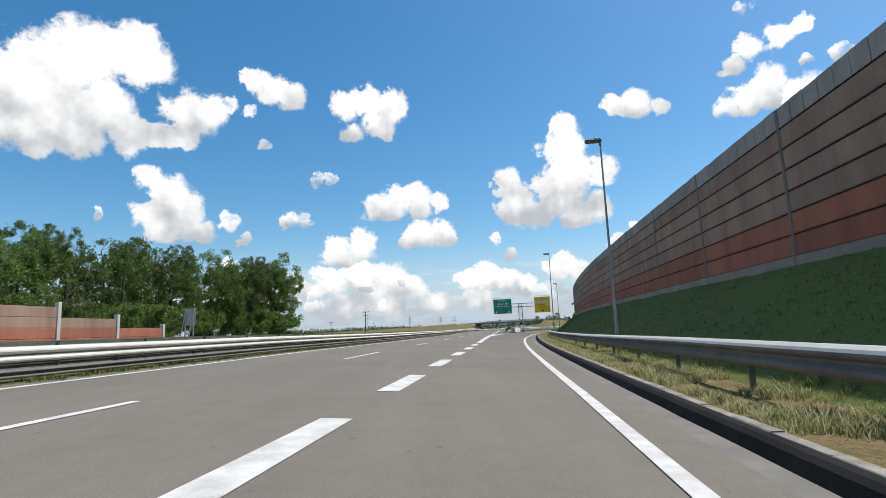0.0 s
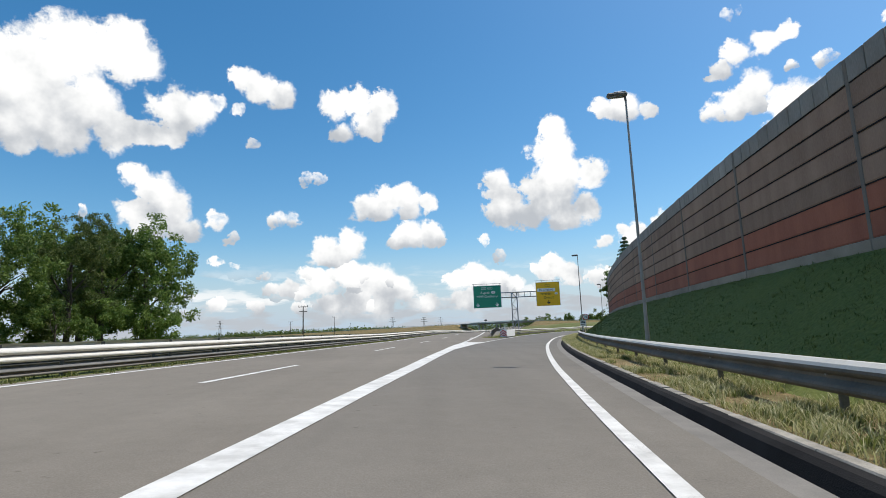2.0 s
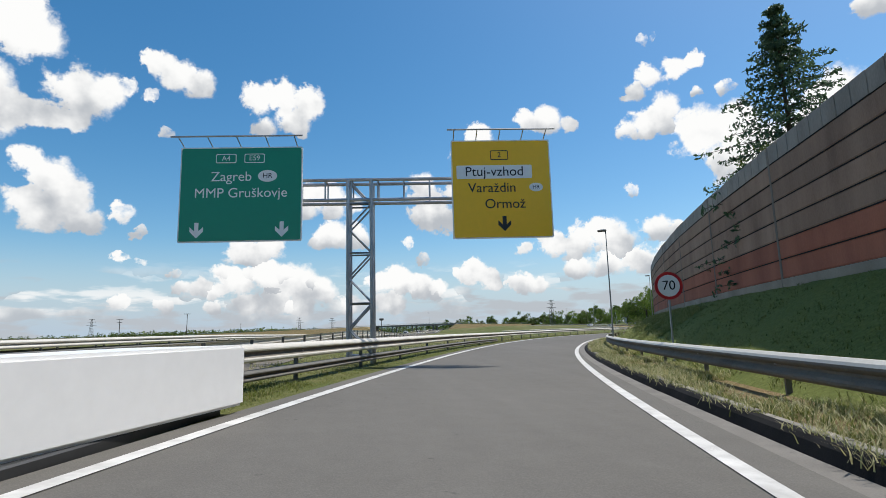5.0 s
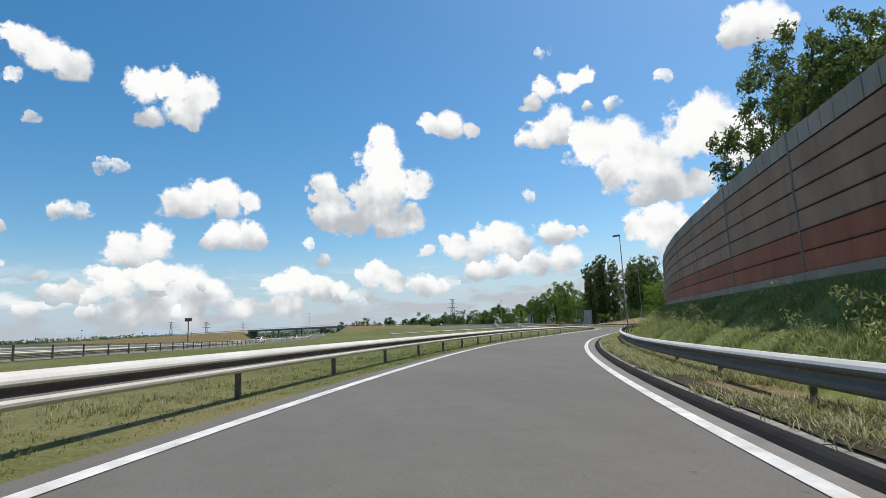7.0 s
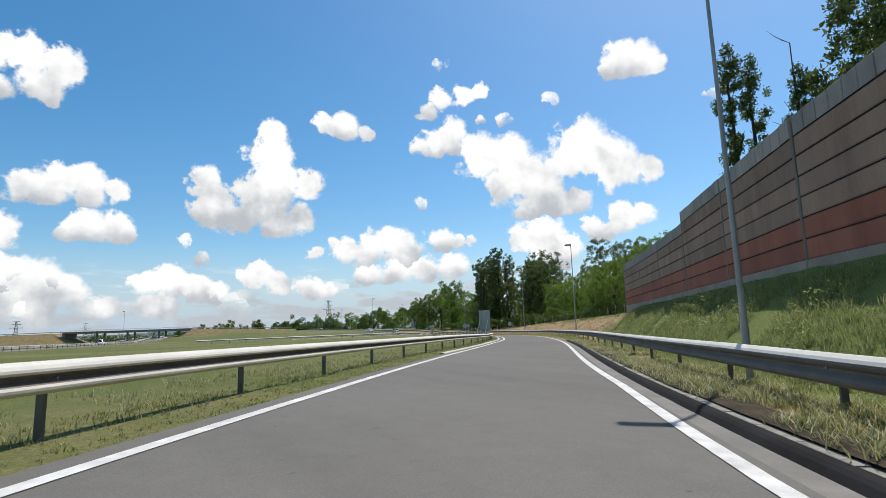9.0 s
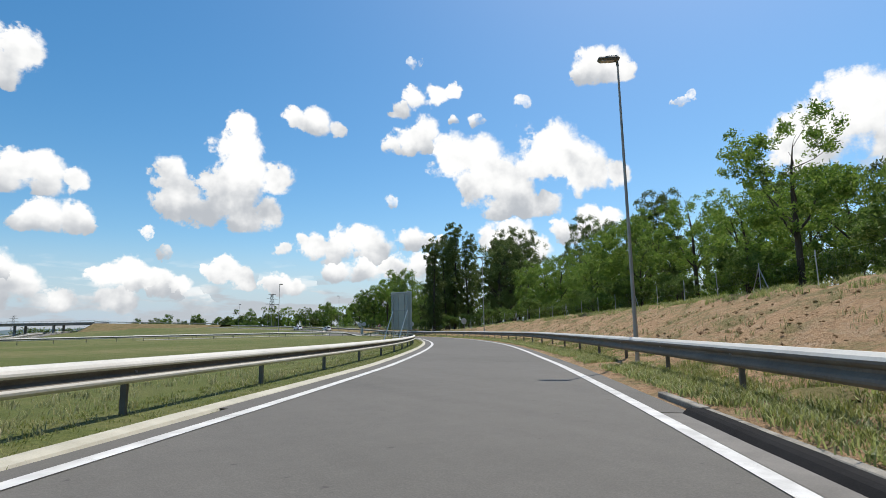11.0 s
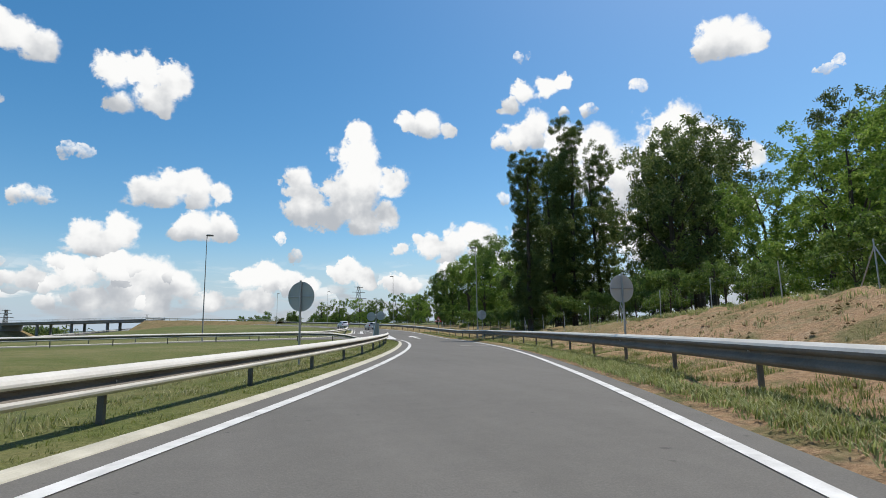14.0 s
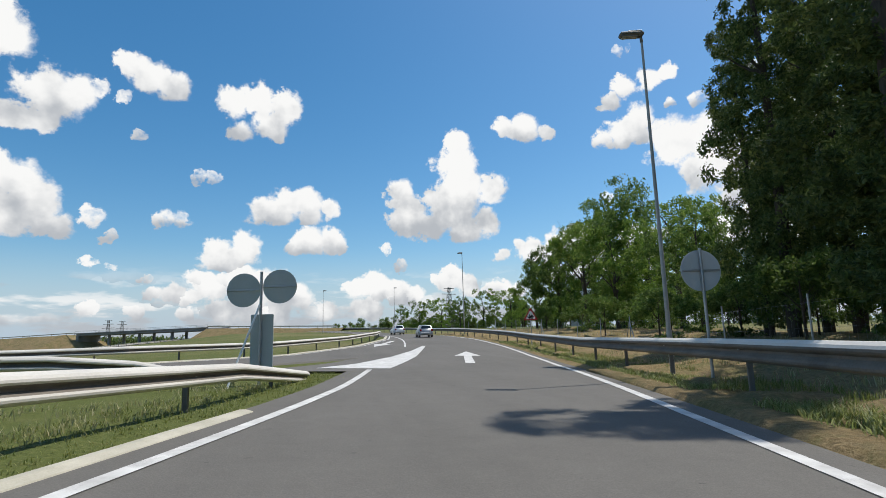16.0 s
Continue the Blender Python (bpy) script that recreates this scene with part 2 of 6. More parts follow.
def asphalt(name, dark, lite, then=None):
    m = Mat(name)
    at = m.world()
    patch = m.noise(at, 0.12, 5, 0.6)
    streak = m.noise(m.world((0.9, 0.05, 1)), 1.2, 4)
    grit = m.noise(at, 90.0, 2)
    chips = m.n("ShaderNodeTexVoronoi", at)
    chips.inputs["Scale"].default_value = 48.0
    chip = m.math("MULTIPLY", chips.outputs["Distance"], 0.7)
    mid = m.noise(at, 2.2, 5, 0.7)
    v = m.math("ADD", m.math("ADD", m.math("MULTIPLY", patch, 0.32), m.math("MULTIPLY", streak, 0.18)), m.math("ADD", m.math("MULTIPLY", grit, 0.25), m.math("ADD", m.math("MULTIPLY", mid, 0.18), m.math("MULTIPLY", chip, 0.2))))
    c = m.ramp(v, (0.34, dark), (0.70, lite))
    if then:
        along = m.n("ShaderNodeMapRange", m.n("ShaderNodeSeparateXYZ", at).outputs[1], 30.0, 95.0, 0.0, 1.0).outputs[0]
        c = m.mix(along, c, m.ramp(v, (0.34, then[0]), (0.70, then[1])))
    spot = m.n("ShaderNodeMapRange", m.noise(at, 5.5, 3, 0.5), 0.70, 0.76, 0.0, 0.55).outputs[0]
    c = m.mix(spot, c, tuple(k * 0.55 for k in dark))
    m.base(c, 0.86, 0, 0.2)
    m.bump(m.math("ADD", grit, chip), 0.25, 0.008)
    return m.m


def worn_paint(name, dark, lite, under):
    """Road paint, thin in places so that the asphalt shows through."""
    m = Mat(name)
    at = m.world()
    c = m.ramp(m.noise(at, 2.5, 6, 0.6), (0.32, dark), (0.68, lite))
    fine = m.noise(at, 70.0, 4, 0.7)
    thin = m.math("ADD", m.math("MULTIPLY", m.noise(at, 1.6, 5, 0.7), 0.55), m.math("MULTIPLY", fine, 0.45))
    m.base(m.mix(m.n("ShaderNodeMapRange", thin, 0.55, 0.66, 0.0, 0.45).outputs[0], c, under), 0.75, 0, 0.3)
    m.bump(fine, 0.15, 0.006)
    return m.m


def leafy(name, dark, lite, warm, glow=0.35):
    """Leaves: varied from leaf to leaf, light passing through them."""
    m = Mat(name)
    rnd = m.n("ShaderNodeNewGeometry").outputs["Random Per Island"]
    c = m.ramp(rnd, (0.0, dark), (0.65, lite), (1.0, warm))
    broadly = m.noise(m.world(), 0.35, 3)
    c = m.mix(m.math("MULTIPLY", broadly, 0.55), c, dark)
    tree = m.n("ShaderNodeObjectInfo").outputs["Random"]
    k = m.math("MULTIPLY_ADD", tree, 0.4, 0.8)
    c = m.mix(1.0, c, m.n("ShaderNodeCombineColor", k, k, k).outputs[0], "MULTIPLY")
    m.base(c, 0.55, 0, 0.35)
    tr = m.n("ShaderNodeBsdfTranslucent", c)
    mx = m.n("ShaderNodeMixShader", glow, m.b.outputs[0], tr.outputs[0])
    m.t.links.new(mx.outputs[0], m.out.inputs[0])
    return m.m


def plain(name, colour, rough=0.5, metal=0.0, spec=0.5):
    m = Mat(name)
    f = m.noise(m.world(), 5.0, 5)
    c = m.mix(m.math("MULTIPLY", f, 0.35), colour, tuple(v * 0.72 for v in colour))
    m.base(c, rough, metal, spec)
    return m.m


M_ASPHALT = asphalt("asphalt", (0.118, 0.102, 0.081), (0.222, 0.196, 0.159))
M_ASPHALT_DARK = asphalt("ramp_asphalt", (0.095, 0.088, 0.076), (0.174, 0.162, 0.141))
M_EXIT = asphalt("exit_lane_asphalt", (0.118, 0.102, 0.081), (0.222, 0.196, 0.159), ((0.095, 0.088, 0.076), (0.174, 0.162, 0.141)))
M_GUTTER = weathered("gutter_asphalt", (0.125, 0.114, 0.097), (0.215, 0.197, 0.170), 1.5, 0.9)
M_LINE = worn_paint("white_road_paint", (0.46, 0.445, 0.41), (0.70, 0.685, 0.64), (0.19, 0.175, 0.15))
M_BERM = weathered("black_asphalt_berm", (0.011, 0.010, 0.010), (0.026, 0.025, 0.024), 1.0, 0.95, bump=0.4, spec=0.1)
M_DARK_SOIL = weathered("damp_dark_soil", (0.028, 0.023, 0.016), (0.085, 0.068, 0.044), 2.5, 1.0, bump=0.8, grain=30.0, spec=0.1)
M_YELLOW_KERB = weathered("yellowish_kerb", (0.36, 0.33, 0.25), (0.55, 0.51, 0.40), 2.0, 0.85)
M_KERB = weathered("kerb_concrete", (0.11, 0.098, 0.080), (0.40, 0.365, 0.30), 2.6, 0.95, bump=0.6)
M_JOINT = weathered("black_joint", (0.006, 0.005, 0.005), (0.014, 0.012, 0.011), 1.0, 1.0)
M_TAR = weathered("tar_seam", (0.03, 0.03, 0.03), (0.05, 0.05, 0.05), 2.0, 0.6)
M_ZINC = weathered("galvanised_steel", (0.30, 0.31, 0.32), (0.48, 0.49, 0.50), 1.3, 0.42, 0.75, 0.05, 30.0)
M_RAIL = weathered("galvanised_rail", (0.50, 0.472, 0.415), (0.66, 0.628, 0.555), 0.8, 0.70, 0.0, 0.08, 25.0)
# darker steel tone that paints in the shade of the beam's groove and face
M_RAIL_SHADE = weathered("painted_rail_shade", (0.118, 0.100, 0.078), (0.210, 0.182, 0.148), 1.2, 0.9, 0.0, 0.1, 25.0)
M_PALE = weathered("pale_concrete_post", (0.42, 0.40, 0.36), (0.60, 0.58, 0.53), 0.8, 0.9, bump=0.3)
M_SIGN_PALE = weathered("pale_sign_back", (0.46, 0.47, 0.46), (0.60, 0.61, 0.60), 0.8, 0.55, 0.1, 0.02)
M_POST = weathered("dull_steel_post", (0.10, 0.095, 0.085), (0.19, 0.18, 0.16), 2.0, 0.7, 0.3)
M_LAMP = weathered("lamp_column_steel", (0.26, 0.25, 0.232), (0.42, 0.405, 0.375), 0.9, 0.5, 0.25, 0.05)
M_DARK = plain("dark_plastic", (0.03, 0.03, 0.03), 0.5)
M_BROWN = weathered("brown_woodchip_concrete", (0.225, 0.142, 0.100), (0.395, 0.265, 0.190), 1.0, 0.95, bump=0.8, grain=45.0, stretch=(1, 1, 0.25), vary=0.12)
M_RED = weathered("red_woodchip_concrete", (0.270, 0.094, 0.058), (0.415, 0.154, 0.094), 1.0, 0.95, bump=0.8, grain=45.0, stretch=(1, 1, 0.25), vary=0.12)
M_CAP = weathered("grey_concrete_cap", (0.22, 0.20, 0.175), (0.40, 0.37, 0.33), 0.8, 0.95, bump=0.5, grain=30.0, stretch=(1, 1, 0.3), vary=0.12)
M_PLINTH = weathered("plinth_concrete", (0.21, 0.185, 0.145), (0.37, 0.325, 0.26), 0.7, 0.9, bump=0.3, vary=0.06)
M_WALLPOST = weathered("wall_post_concrete", (0.140, 0.118, 0.098), (0.235, 0.205, 0.172), 0.9, 0.85)
M_GREEN_SIGN = plain("green_sign_sheet", (0.004, 0.27, 0.155), 0.35)
M_YELLOW_SIGN = plain("yellow_sign_sheet", (1.0, 0.56, 0.006), 0.35)
M_WHITE = plain("white_sheet", (0.88, 0.87, 0.84), 0.4)
M_BLACK = plain("black_print", (0.012, 0.012, 0.012), 0.5)
M_SIGN_RED = plain("red_sheet", (0.55, 0.018, 0.022), 0.35)
M_SIGN_BACK = weathered("grey_sign_back", (0.36, 0.38, 0.37), (0.48, 0.50, 0.49), 0.8, 0.6, 0.1, 0.02)
M_BARK = weathered("bark", (0.035, 0.028, 0.02), (0.10, 0.08, 0.06), 4.0, 0.95, bump=0.8, grain=18.0, stretch=(1, 1, 0.25))
M_LEAF = leafy("broad_leaves", (0.060, 0.110, 0.020), (0.165, 0.255, 0.048), (0.300, 0.370, 0.095), 0.42)
M_LEAF_DARK = leafy("dark_leaves", (0.056, 0.088, 0.022), (0.155, 0.210, 0.052), (0.310, 0.340, 0.100), 0.38)
M_LEAF_LIGHT = leafy("acacia_leaves", (0.085, 0.155, 0.022), (0.230, 0.345, 0.055), (0.380, 0.460, 0.105), 0.52)
M_NEEDLE = leafy("spruce_needles", (0.045, 0.090, 0.046), (0.120, 0.195, 0.100), (0.200, 0.275, 0.140), 0.35)
M_GRASS = leafy("grass_blades", (0.125, 0.155, 0.034), (0.225, 0.245, 0.065), (0.40, 0.36, 0.16), 0.45)
M_DRY = leafy("dry_grass_blades", (0.22, 0.23, 0.09), (0.42, 0.39, 0.18), (0.68, 0.61, 0.38), 0.42)
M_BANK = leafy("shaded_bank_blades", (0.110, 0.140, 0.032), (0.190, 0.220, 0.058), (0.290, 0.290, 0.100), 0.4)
M_WEED = leafy("weed_leaves", (0.21, 0.25, 0.075), (0.37, 0.41, 0.145), (0.55, 0.54, 0.26), 0.5)


def ground_material():
    m = Mat("meadow_ground")
    at = m.world()
    big = m.noise(at, 0.035, 4)
    mid = m.noise(at, 0.6, 6, 0.65)
    fine = m.noise(at, 14.0, 4, 0.7)
    g = m.ramp(fine, (0.25, (0.052, 0.066, 0.014)), (0.55, (0.102, 0.118, 0.028)), (0.80, (0.172, 0.165, 0.056)))
    d = m.ramp(fine, (0.25, (0.120, 0.105, 0.042)), (0.75, (0.270, 0.225, 0.105)))
    f = m.n("ShaderNodeMapRange", m.math("ADD", m.math("MULTIPLY", big, 0.6), m.math("MULTIPLY", mid, 0.4)), 0.46, 0.62, 0.0, 0.75).outputs[0]
    m.base(m.mix(f, g, d), 0.95, 0, 0.2)
    m.bump(fine, 0.8, 0.05)
    return m.m


def slope_material():
    m = Mat("dark_grass_slope")
    at = m.world()
    fine = m.noise(at, 11.0, 5, 0.7)
    mid = m.noise(at, 0.9, 5)
    g = m.ramp(fine, (0.25, (0.100, 0.125, 0.028)), (0.55, (0.190, 0.215, 0.054)), (0.85, (0.300, 0.300, 0.100)))
    m.base(m.mix(m.math("MULTIPLY", mid, 0.4), g, (0.060, 0.095, 0.022)), 0.95, 0, 0.2)
    m.bump(fine, 0.9, 0.06)
    return m.m


def soil_material(name="bare_soil", extra=0.0):
    m = Mat(name)
    at = m.world()
    fine = m.noise(at, 9.0, 6, 0.7)
    mid = m.noise(at, 0.45, 5, 0.6)
    s = m.ramp(fine, (0.25, (0.200, 0.122, 0.064)), (0.58, (0.400, 0.255, 0.138)), (0.85, (0.540, 0.395, 0.245)))
    g = m.ramp(fine, (0.3, (0.075, 0.085, 0.022)), (0.7, (0.190, 0.170, 0.062)))
    f = m.n("ShaderNodeMapRange", m.math("ADD", m.math("MULTIPLY", mid, 0.6), m.math("MULTIPLY", m.noise(at, 2.6, 5, 0.7), 0.4)), 0.47, 0.60, extra, 0.85).outputs[0]
    s = m.mix(m.n("ShaderNodeMapRange", m.noise(at, 1.3, 6, 0.75), 0.50, 0.62, 0.0, 0.35).outputs[0], s, (0.44, 0.34, 0.23))
    s = m.mix(m.n("ShaderNodeMapRange", m.noise(at, 3.7, 4, 0.7), 0.56, 0.68, 0.0, 0.6).outputs[0], s, (0.105, 0.070, 0.040))
    m.base(m.mix(f, s, g), 0.95, 0, 0.2)
    m.bump(fine, 1.0, 0.10)
    return m.m


M_GROUND, M_SLOPE, M_SOIL, M_DRYBANK = ground_material(), slope_material(), soil_material(), soil_material("dry_grass_bank", 0.45)

# ---------------------------------------------------------------- the road's line
# station along the slip road and its heading (degrees to the right of +y)
HEADING = [(-80, 6.17), (0, 6.17), (12, 6.31), (24, 6.54), (36, 6.91), (48, 7.63), (60, 8.76), (72, 9.98), (84, 11.41), (96, 13.26), (108, 15.21), (120, 17.46), (132, 20.09), (144, 23.34), (156, 26.54), (168, 29.88), (180, 33.08), (192, 36.28), (204, 39.44), (216, 41.91), (228, 42.56), (240, 41.35), (252, 39.44), (264, 38.02), (276, 36.15), (288, 33.86), (300, 30.87), (312, 27.96), (324, 24.87), (336, 21.78), (348, 19.04), (352, 18.17), (390, 9.5), (430, 0.0), (470, -10.0), (520, -20.0)]
BANK = [(-80, 2.4), (0, 2.41), (25, 2.49), (50, 2.02), (75, 1.82), (100, 1.46), (125, 1.86), (150, 2.5), (175, 2.37), (200, 1.69), (225, 1.24), (250, 0.67), (275, 0.42), (300, 0.64), (325, 1.32), (350, 1.52), (400, 1.2), (520, 0.0)]
STEP = 0.5
ST = np.arange(-80, 520.01, STEP)
HD = np.radians(np.interp(ST, [a for a, b in HEADING], [b for a, b in HEADING]))
AX = np.concatenate([[0], np.cumsum(np.sin((HD[1:] + HD[:-1]) / 2) * STEP)])
AY = np.concatenate([[0], np.cumsum(np.cos((HD[1:] + HD[:-1]) / 2) * STEP)])
ZERO = int(80 / STEP)
AX, AY = AX - AX[ZERO], AY - AY[ZERO]
BK = np.tan(np.radians(np.interp(ST, [a for a, b in BANK], [b for a, b in BANK])))


def lerp(x, table):
    return float(np.interp(x, [a for a, b in table], [b for a, b in table]))


def plan(s, n):
    """Plan place of a station and an offset to the right."""
    h = float(np.interp(s, ST, HD))
    return float(np.interp(s, ST, AX)) + n * math.cos(h), float(np.interp(s, ST, AY)) - n * math.sin(h)


def heading(s):
    return float(np.interp(s, ST, HD))


def stations(x, y):
    """Station and offset of plan places (arrays)."""
    x, y = np.atleast_1d(np.asarray(x, float)), np.atleast_1d(np.asarray(y, float))
    so, no = np.empty(len(x)), np.empty(len(x))
    for a in range(0, len(x), 4000):
        q = slice(a, a + 4000)
        i = np.argmin((x[q, None] - AX[None, ::2]) ** 2 + (y[q, None] - AY[None, ::2]) ** 2, axis=1) * 2
        dx, dy, h = x[q] - AX[i], y[q] - AY[i], HD[i]
        so[q] = ST[i] + dx * np.sin(h) + dy * np.cos(h)
        no[q] = dx * np.cos(h) - dy * np.sin(h)
    return so, no


def climb(s):
    """The rise of the slip road past the merge."""
    return np.interp(s, [376, 384, 390, 400, 410, 420, 440, 460, 520], [0, 0.12, 0.30, 0.65, 1.0, 1.25, 1.75, 2.2, 4.0])


def tilt_plane(s, n):
    """Height of the banked road plane."""
    fade = np.interp(n, [-90, -22, 300], [0, 1, 1])
    return -np.clip(n, -16, 5) * np.interp(s, ST, BK) * fade - 0.035 + climb(s) * np.interp(n, [-60, -20, 60, 110], [0, 1, 1, 0])


WALL_N, WALL_FROM, WALL_TO, ROW_H = 8.4, 2.4, 243.0, 0.63
WALL_BASE = [(-40, 2.85), (0, 2.85), (60, 2.92), (100, 2.80), (120, 2.62), (155, 2.38), (185, 2.50), (215, 2.95), (260, 3.05)]


def slope_z(s, n):
    """Height of the bank that rises on the outer side of the slip road."""
    s, n = np.asarray(s, float), np.asarray(n, float)
    road = tilt_plane(s, np.minimum(n, 4.0))
    wall_top = np.interp(s, [a for a, b in WALL_BASE], [b for a, b in WALL_BASE]) - 0.24
    low = road + 0.12
    foot = np.interp(s, [0, 130, 150, 226], [4.7, 4.7, 4.9, 5.0])
    grassy = low + np.clip((n - foot) / (8.25 - foot), 0, 1) * (wall_top - low)
    top = np.interp(s, [226, 256, 300, 330, 355, 380, 420], [3.0, 2.9, 2.65, 2.3, 1.4, 0.6, 0.4]) + climb(s)
    run = np.interp(s, [226, 250, 330, 380], [9.5, 9.0, 9.0, 9.0])
    u = np.clip((n - 5.2) / run, 0, 1)
    bare = low + (top - low) * (u * u * (3 - 2 * u) * 0.6 + u * 0.4)
    k = np.clip((s - 243) / 10, 0, 1)
    return grassy * (1 - k) + bare * k


def ground_z(x, y):
    """The height of the land, for plan places (arrays)."""
    s, n = stations(x, y)
    z = tilt_plane(s, n)
    out = n > 3.5
    z = np.where(out, slope_z(s, np.minimum(n, 30)), z)
    far = np.hypot(np.asarray(x) - 70, np.asarray(y) - 170)
    fade = np.clip((far - 320) / 250, 0, 1)
    return z * (1 - fade)


def gz(x, y):
    return float(ground_z([x], [y])[0])


def at(s, n, up=0.0):
    x, y = plan(s, n)
    return Vector((x, y, float(tilt_plane(s, n)) + up))


# ---------------------------------------------------------------- mesh helpers
def mesh_of(name, verts, faces, material, smooth=False):
    me = bpy.data.meshes.new(name)
    me.from_pydata([tuple(v) for v in verts], [], faces)
    me.materials.append(material)
    if smooth:
        me.shade_smooth()
    me.update()
    return me


def part(name, mesh, parent=None, label="", m=None):
    """Links a mesh as one object, under its thing where one is given."""
    ob = new(name, mesh)
    if parent:
        ob.parent = parent
    if m is not None:
        ob.matrix_basis = m
    if label:
        ob["label"] = label
    return ob


def thing(name, label, category, m=None, group="", kind=""):
    ob = new(name)
    ob.empty_display_size = 0.2
    if m is not None:
        ob.matrix_basis = m
    return tagged(ob, label, category, group, kind)


def bm_mesh(name, bm, material, smooth=False):
    bmesh.ops.recalc_face_normals(bm, faces=bm.faces)
    me = bpy.data.meshes.new(name)
    bm.to_mesh(me)
    bm.free()
    me.materials.append(material)
    if smooth:
        me.shade_smooth()
    return me


def box_into(bm, cx, cy, cz, sx, sy, sz, m=None, bevel=0.0):
    r = bmesh.ops.create_cube(bm, size=1.0)
    vs = r["verts"]
    for v in vs:
        v.co = Vector((cx + v.co.x * sx, cy + v.co.y * sy, cz + v.co.z * sz))
        if m is not None:
            v.co = m @ v.co
    if bevel:
        es = {e for v in vs for e in v.link_edges}
        bmesh.ops.bevel(bm, geom=list(es), offset=bevel, segments=1, affect="EDGES")


def box(name, c, size, material, bevel=0.0, m=None):
    bm = bmesh.new()
    box_into(bm, *c, *size, m, bevel)
    return bm_mesh(name, bm, material)


def tube_into(bm, a, b, r0, r1=None, seg=8):
    """A tapered tube with closed ends from a to b."""
    a, b = Vector(a), Vector(b)
    r1 = r0 if r1 is None else r1
    q = (b - a).to_track_quat("Z", "Y")
    rings = []
    for p, r in ((a, r0), (b, r1)):
        rings.append([bm.verts.new(p + q @ Vector((r * math.cos(t * math.tau / seg), r * math.sin(t * math.tau / seg), 0))) for t in range(seg)])
    for i in range(seg):
        bm.faces.new((rings[0][i], rings[0][(i + 1) % seg], rings[1][(i + 1) % seg], rings[1][i]))
    bm.faces.new(rings[0][::-1])
    bm.faces.new(rings[1])


def tube(name, a, b, r0, r1, material, seg=10):
    bm = bmesh.new()
    tube_into(bm, a, b, r0, r1, seg)
    return bm_mesh(name, bm, material)


def ribbon(name, points, material, thick=0.0):
    """A strip from rows of places across it; with a thickness, closed below."""
    cols = len(points[0])
    verts = [p for row in points for p in row]
    faces = []
    for i in range(len(points) - 1):
        for j in range(cols - 1):
            a = i * cols + j
            faces.append((a, a + 1, a + cols + 1, a + cols))
    return mesh_of(name, verts, faces, material)


def strip(name, s0, s1, left, right, up, material, step=2.0, cols=2):
    """A strip along the slip road between two offsets (tables or numbers)."""
    rows = []
    for s in np.linspace(s0, s1, max(2, int(round((s1 - s0) / step)) + 1)):
        a = left if isinstance(left, (int, float)) else lerp(s, left)
        b = right if isinstance(right, (int, float)) else lerp(s, right)
        rows.append([at(s, a + (b - a) * k / (cols - 1), up) for k in range(cols)])
    return ribbon(name, rows, material)


def main_x(y):
    """The inner edge line of the motorway's carriageway, in plan."""
    return -8.9 + 0.098 * (y - 10) + 0.00012 * (y - 10) ** 2


def main_at(y, off, up=0.0):
    slope = 0.098 + 0.00024 * (y - 10)
    k = 1 / math.hypot(1, slope)
    x, yy = main_x(y) + off * k, y - off * slope * k
    return Vector((x, yy, gz(x, yy) + up))


def main_strip(name, y0, y1, a, b, up, material, step=4.0, cols=2):
    ys = np.linspace(y0, y1, max(2, int(round((y1 - y0) / step)) + 1))
    return ribbon(name, [[main_at(y, a + (b - a) * k / (cols - 1), up) for k in range(cols)] for y in ys], material)


# ---------------------------------------------------------------- land
def land():
    fine_x, fine_y = np.arange(-60, 240, 2.0), np.arange(-40, 460, 2.0)
    out = np.array([30, 70, 130, 220, 400, 700, 1200, 2200, 4500.0])
    xs = np.concatenate([fine_x[0] - out[::-1], fine_x, fine_x[-1] + out])
    ys = np.concatenate([fine_y[0] - out[::-1], fine_y, fine_y[-1] + out])
    gx, gy = np.meshgrid(xs, ys)
    s, n = stations(gx.ravel(), gy.ravel())
    z = ground_z(gx.ravel(), gy.ravel())
    z = np.where((n > 2.0) & (n < 26) & (s > -78) & (s < 430), z - 0.55, z)
    rough = np.array([noise.noise((x * 0.11, y * 0.11, 0.0)) for x, y in zip(gx.ravel(), gy.ravel())])
    z = z + np.where((n < -6.5) & (n > -14) & (s > 150) & (s < 360), rough * 0.10 - 0.12, 0) - np.where((n < -4) & (n > -40) & (s >= 360) & (s < 440), 0.05, 0)
    nx = len(xs)
    verts = np.stack([gx.ravel(), gy.ravel(), z], 1)
    faces = [(j * nx + i, j * nx + i + 1, (j + 1) * nx + i + 1, (j + 1) * nx + i) for j in range(len(ys) - 1) for i in range(nx - 1)]
    me = mesh_of("ground", verts, faces, M_GROUND, True)
    tagged(new("ground", me), "green and dry yellow meadow reaching to the horizon", "ground", kind="structure")


land()


BANK_FROM = [(-80, 2.6), (0, 2.62), (10, 2.56), (33, 2.47), (46, 2.53), (56, 2.62), (74, 2.7), (84, 2.85), (96, 3.08), (105, 3.15), (150, 2.85), (200, 2.7), (240, 2.85), (262, 2.82), (285, 2.98), (305, 2.85), (327, 3.0), (345, 3.35), (365, 3.5), (390, 3.85), (520, 3.85)]


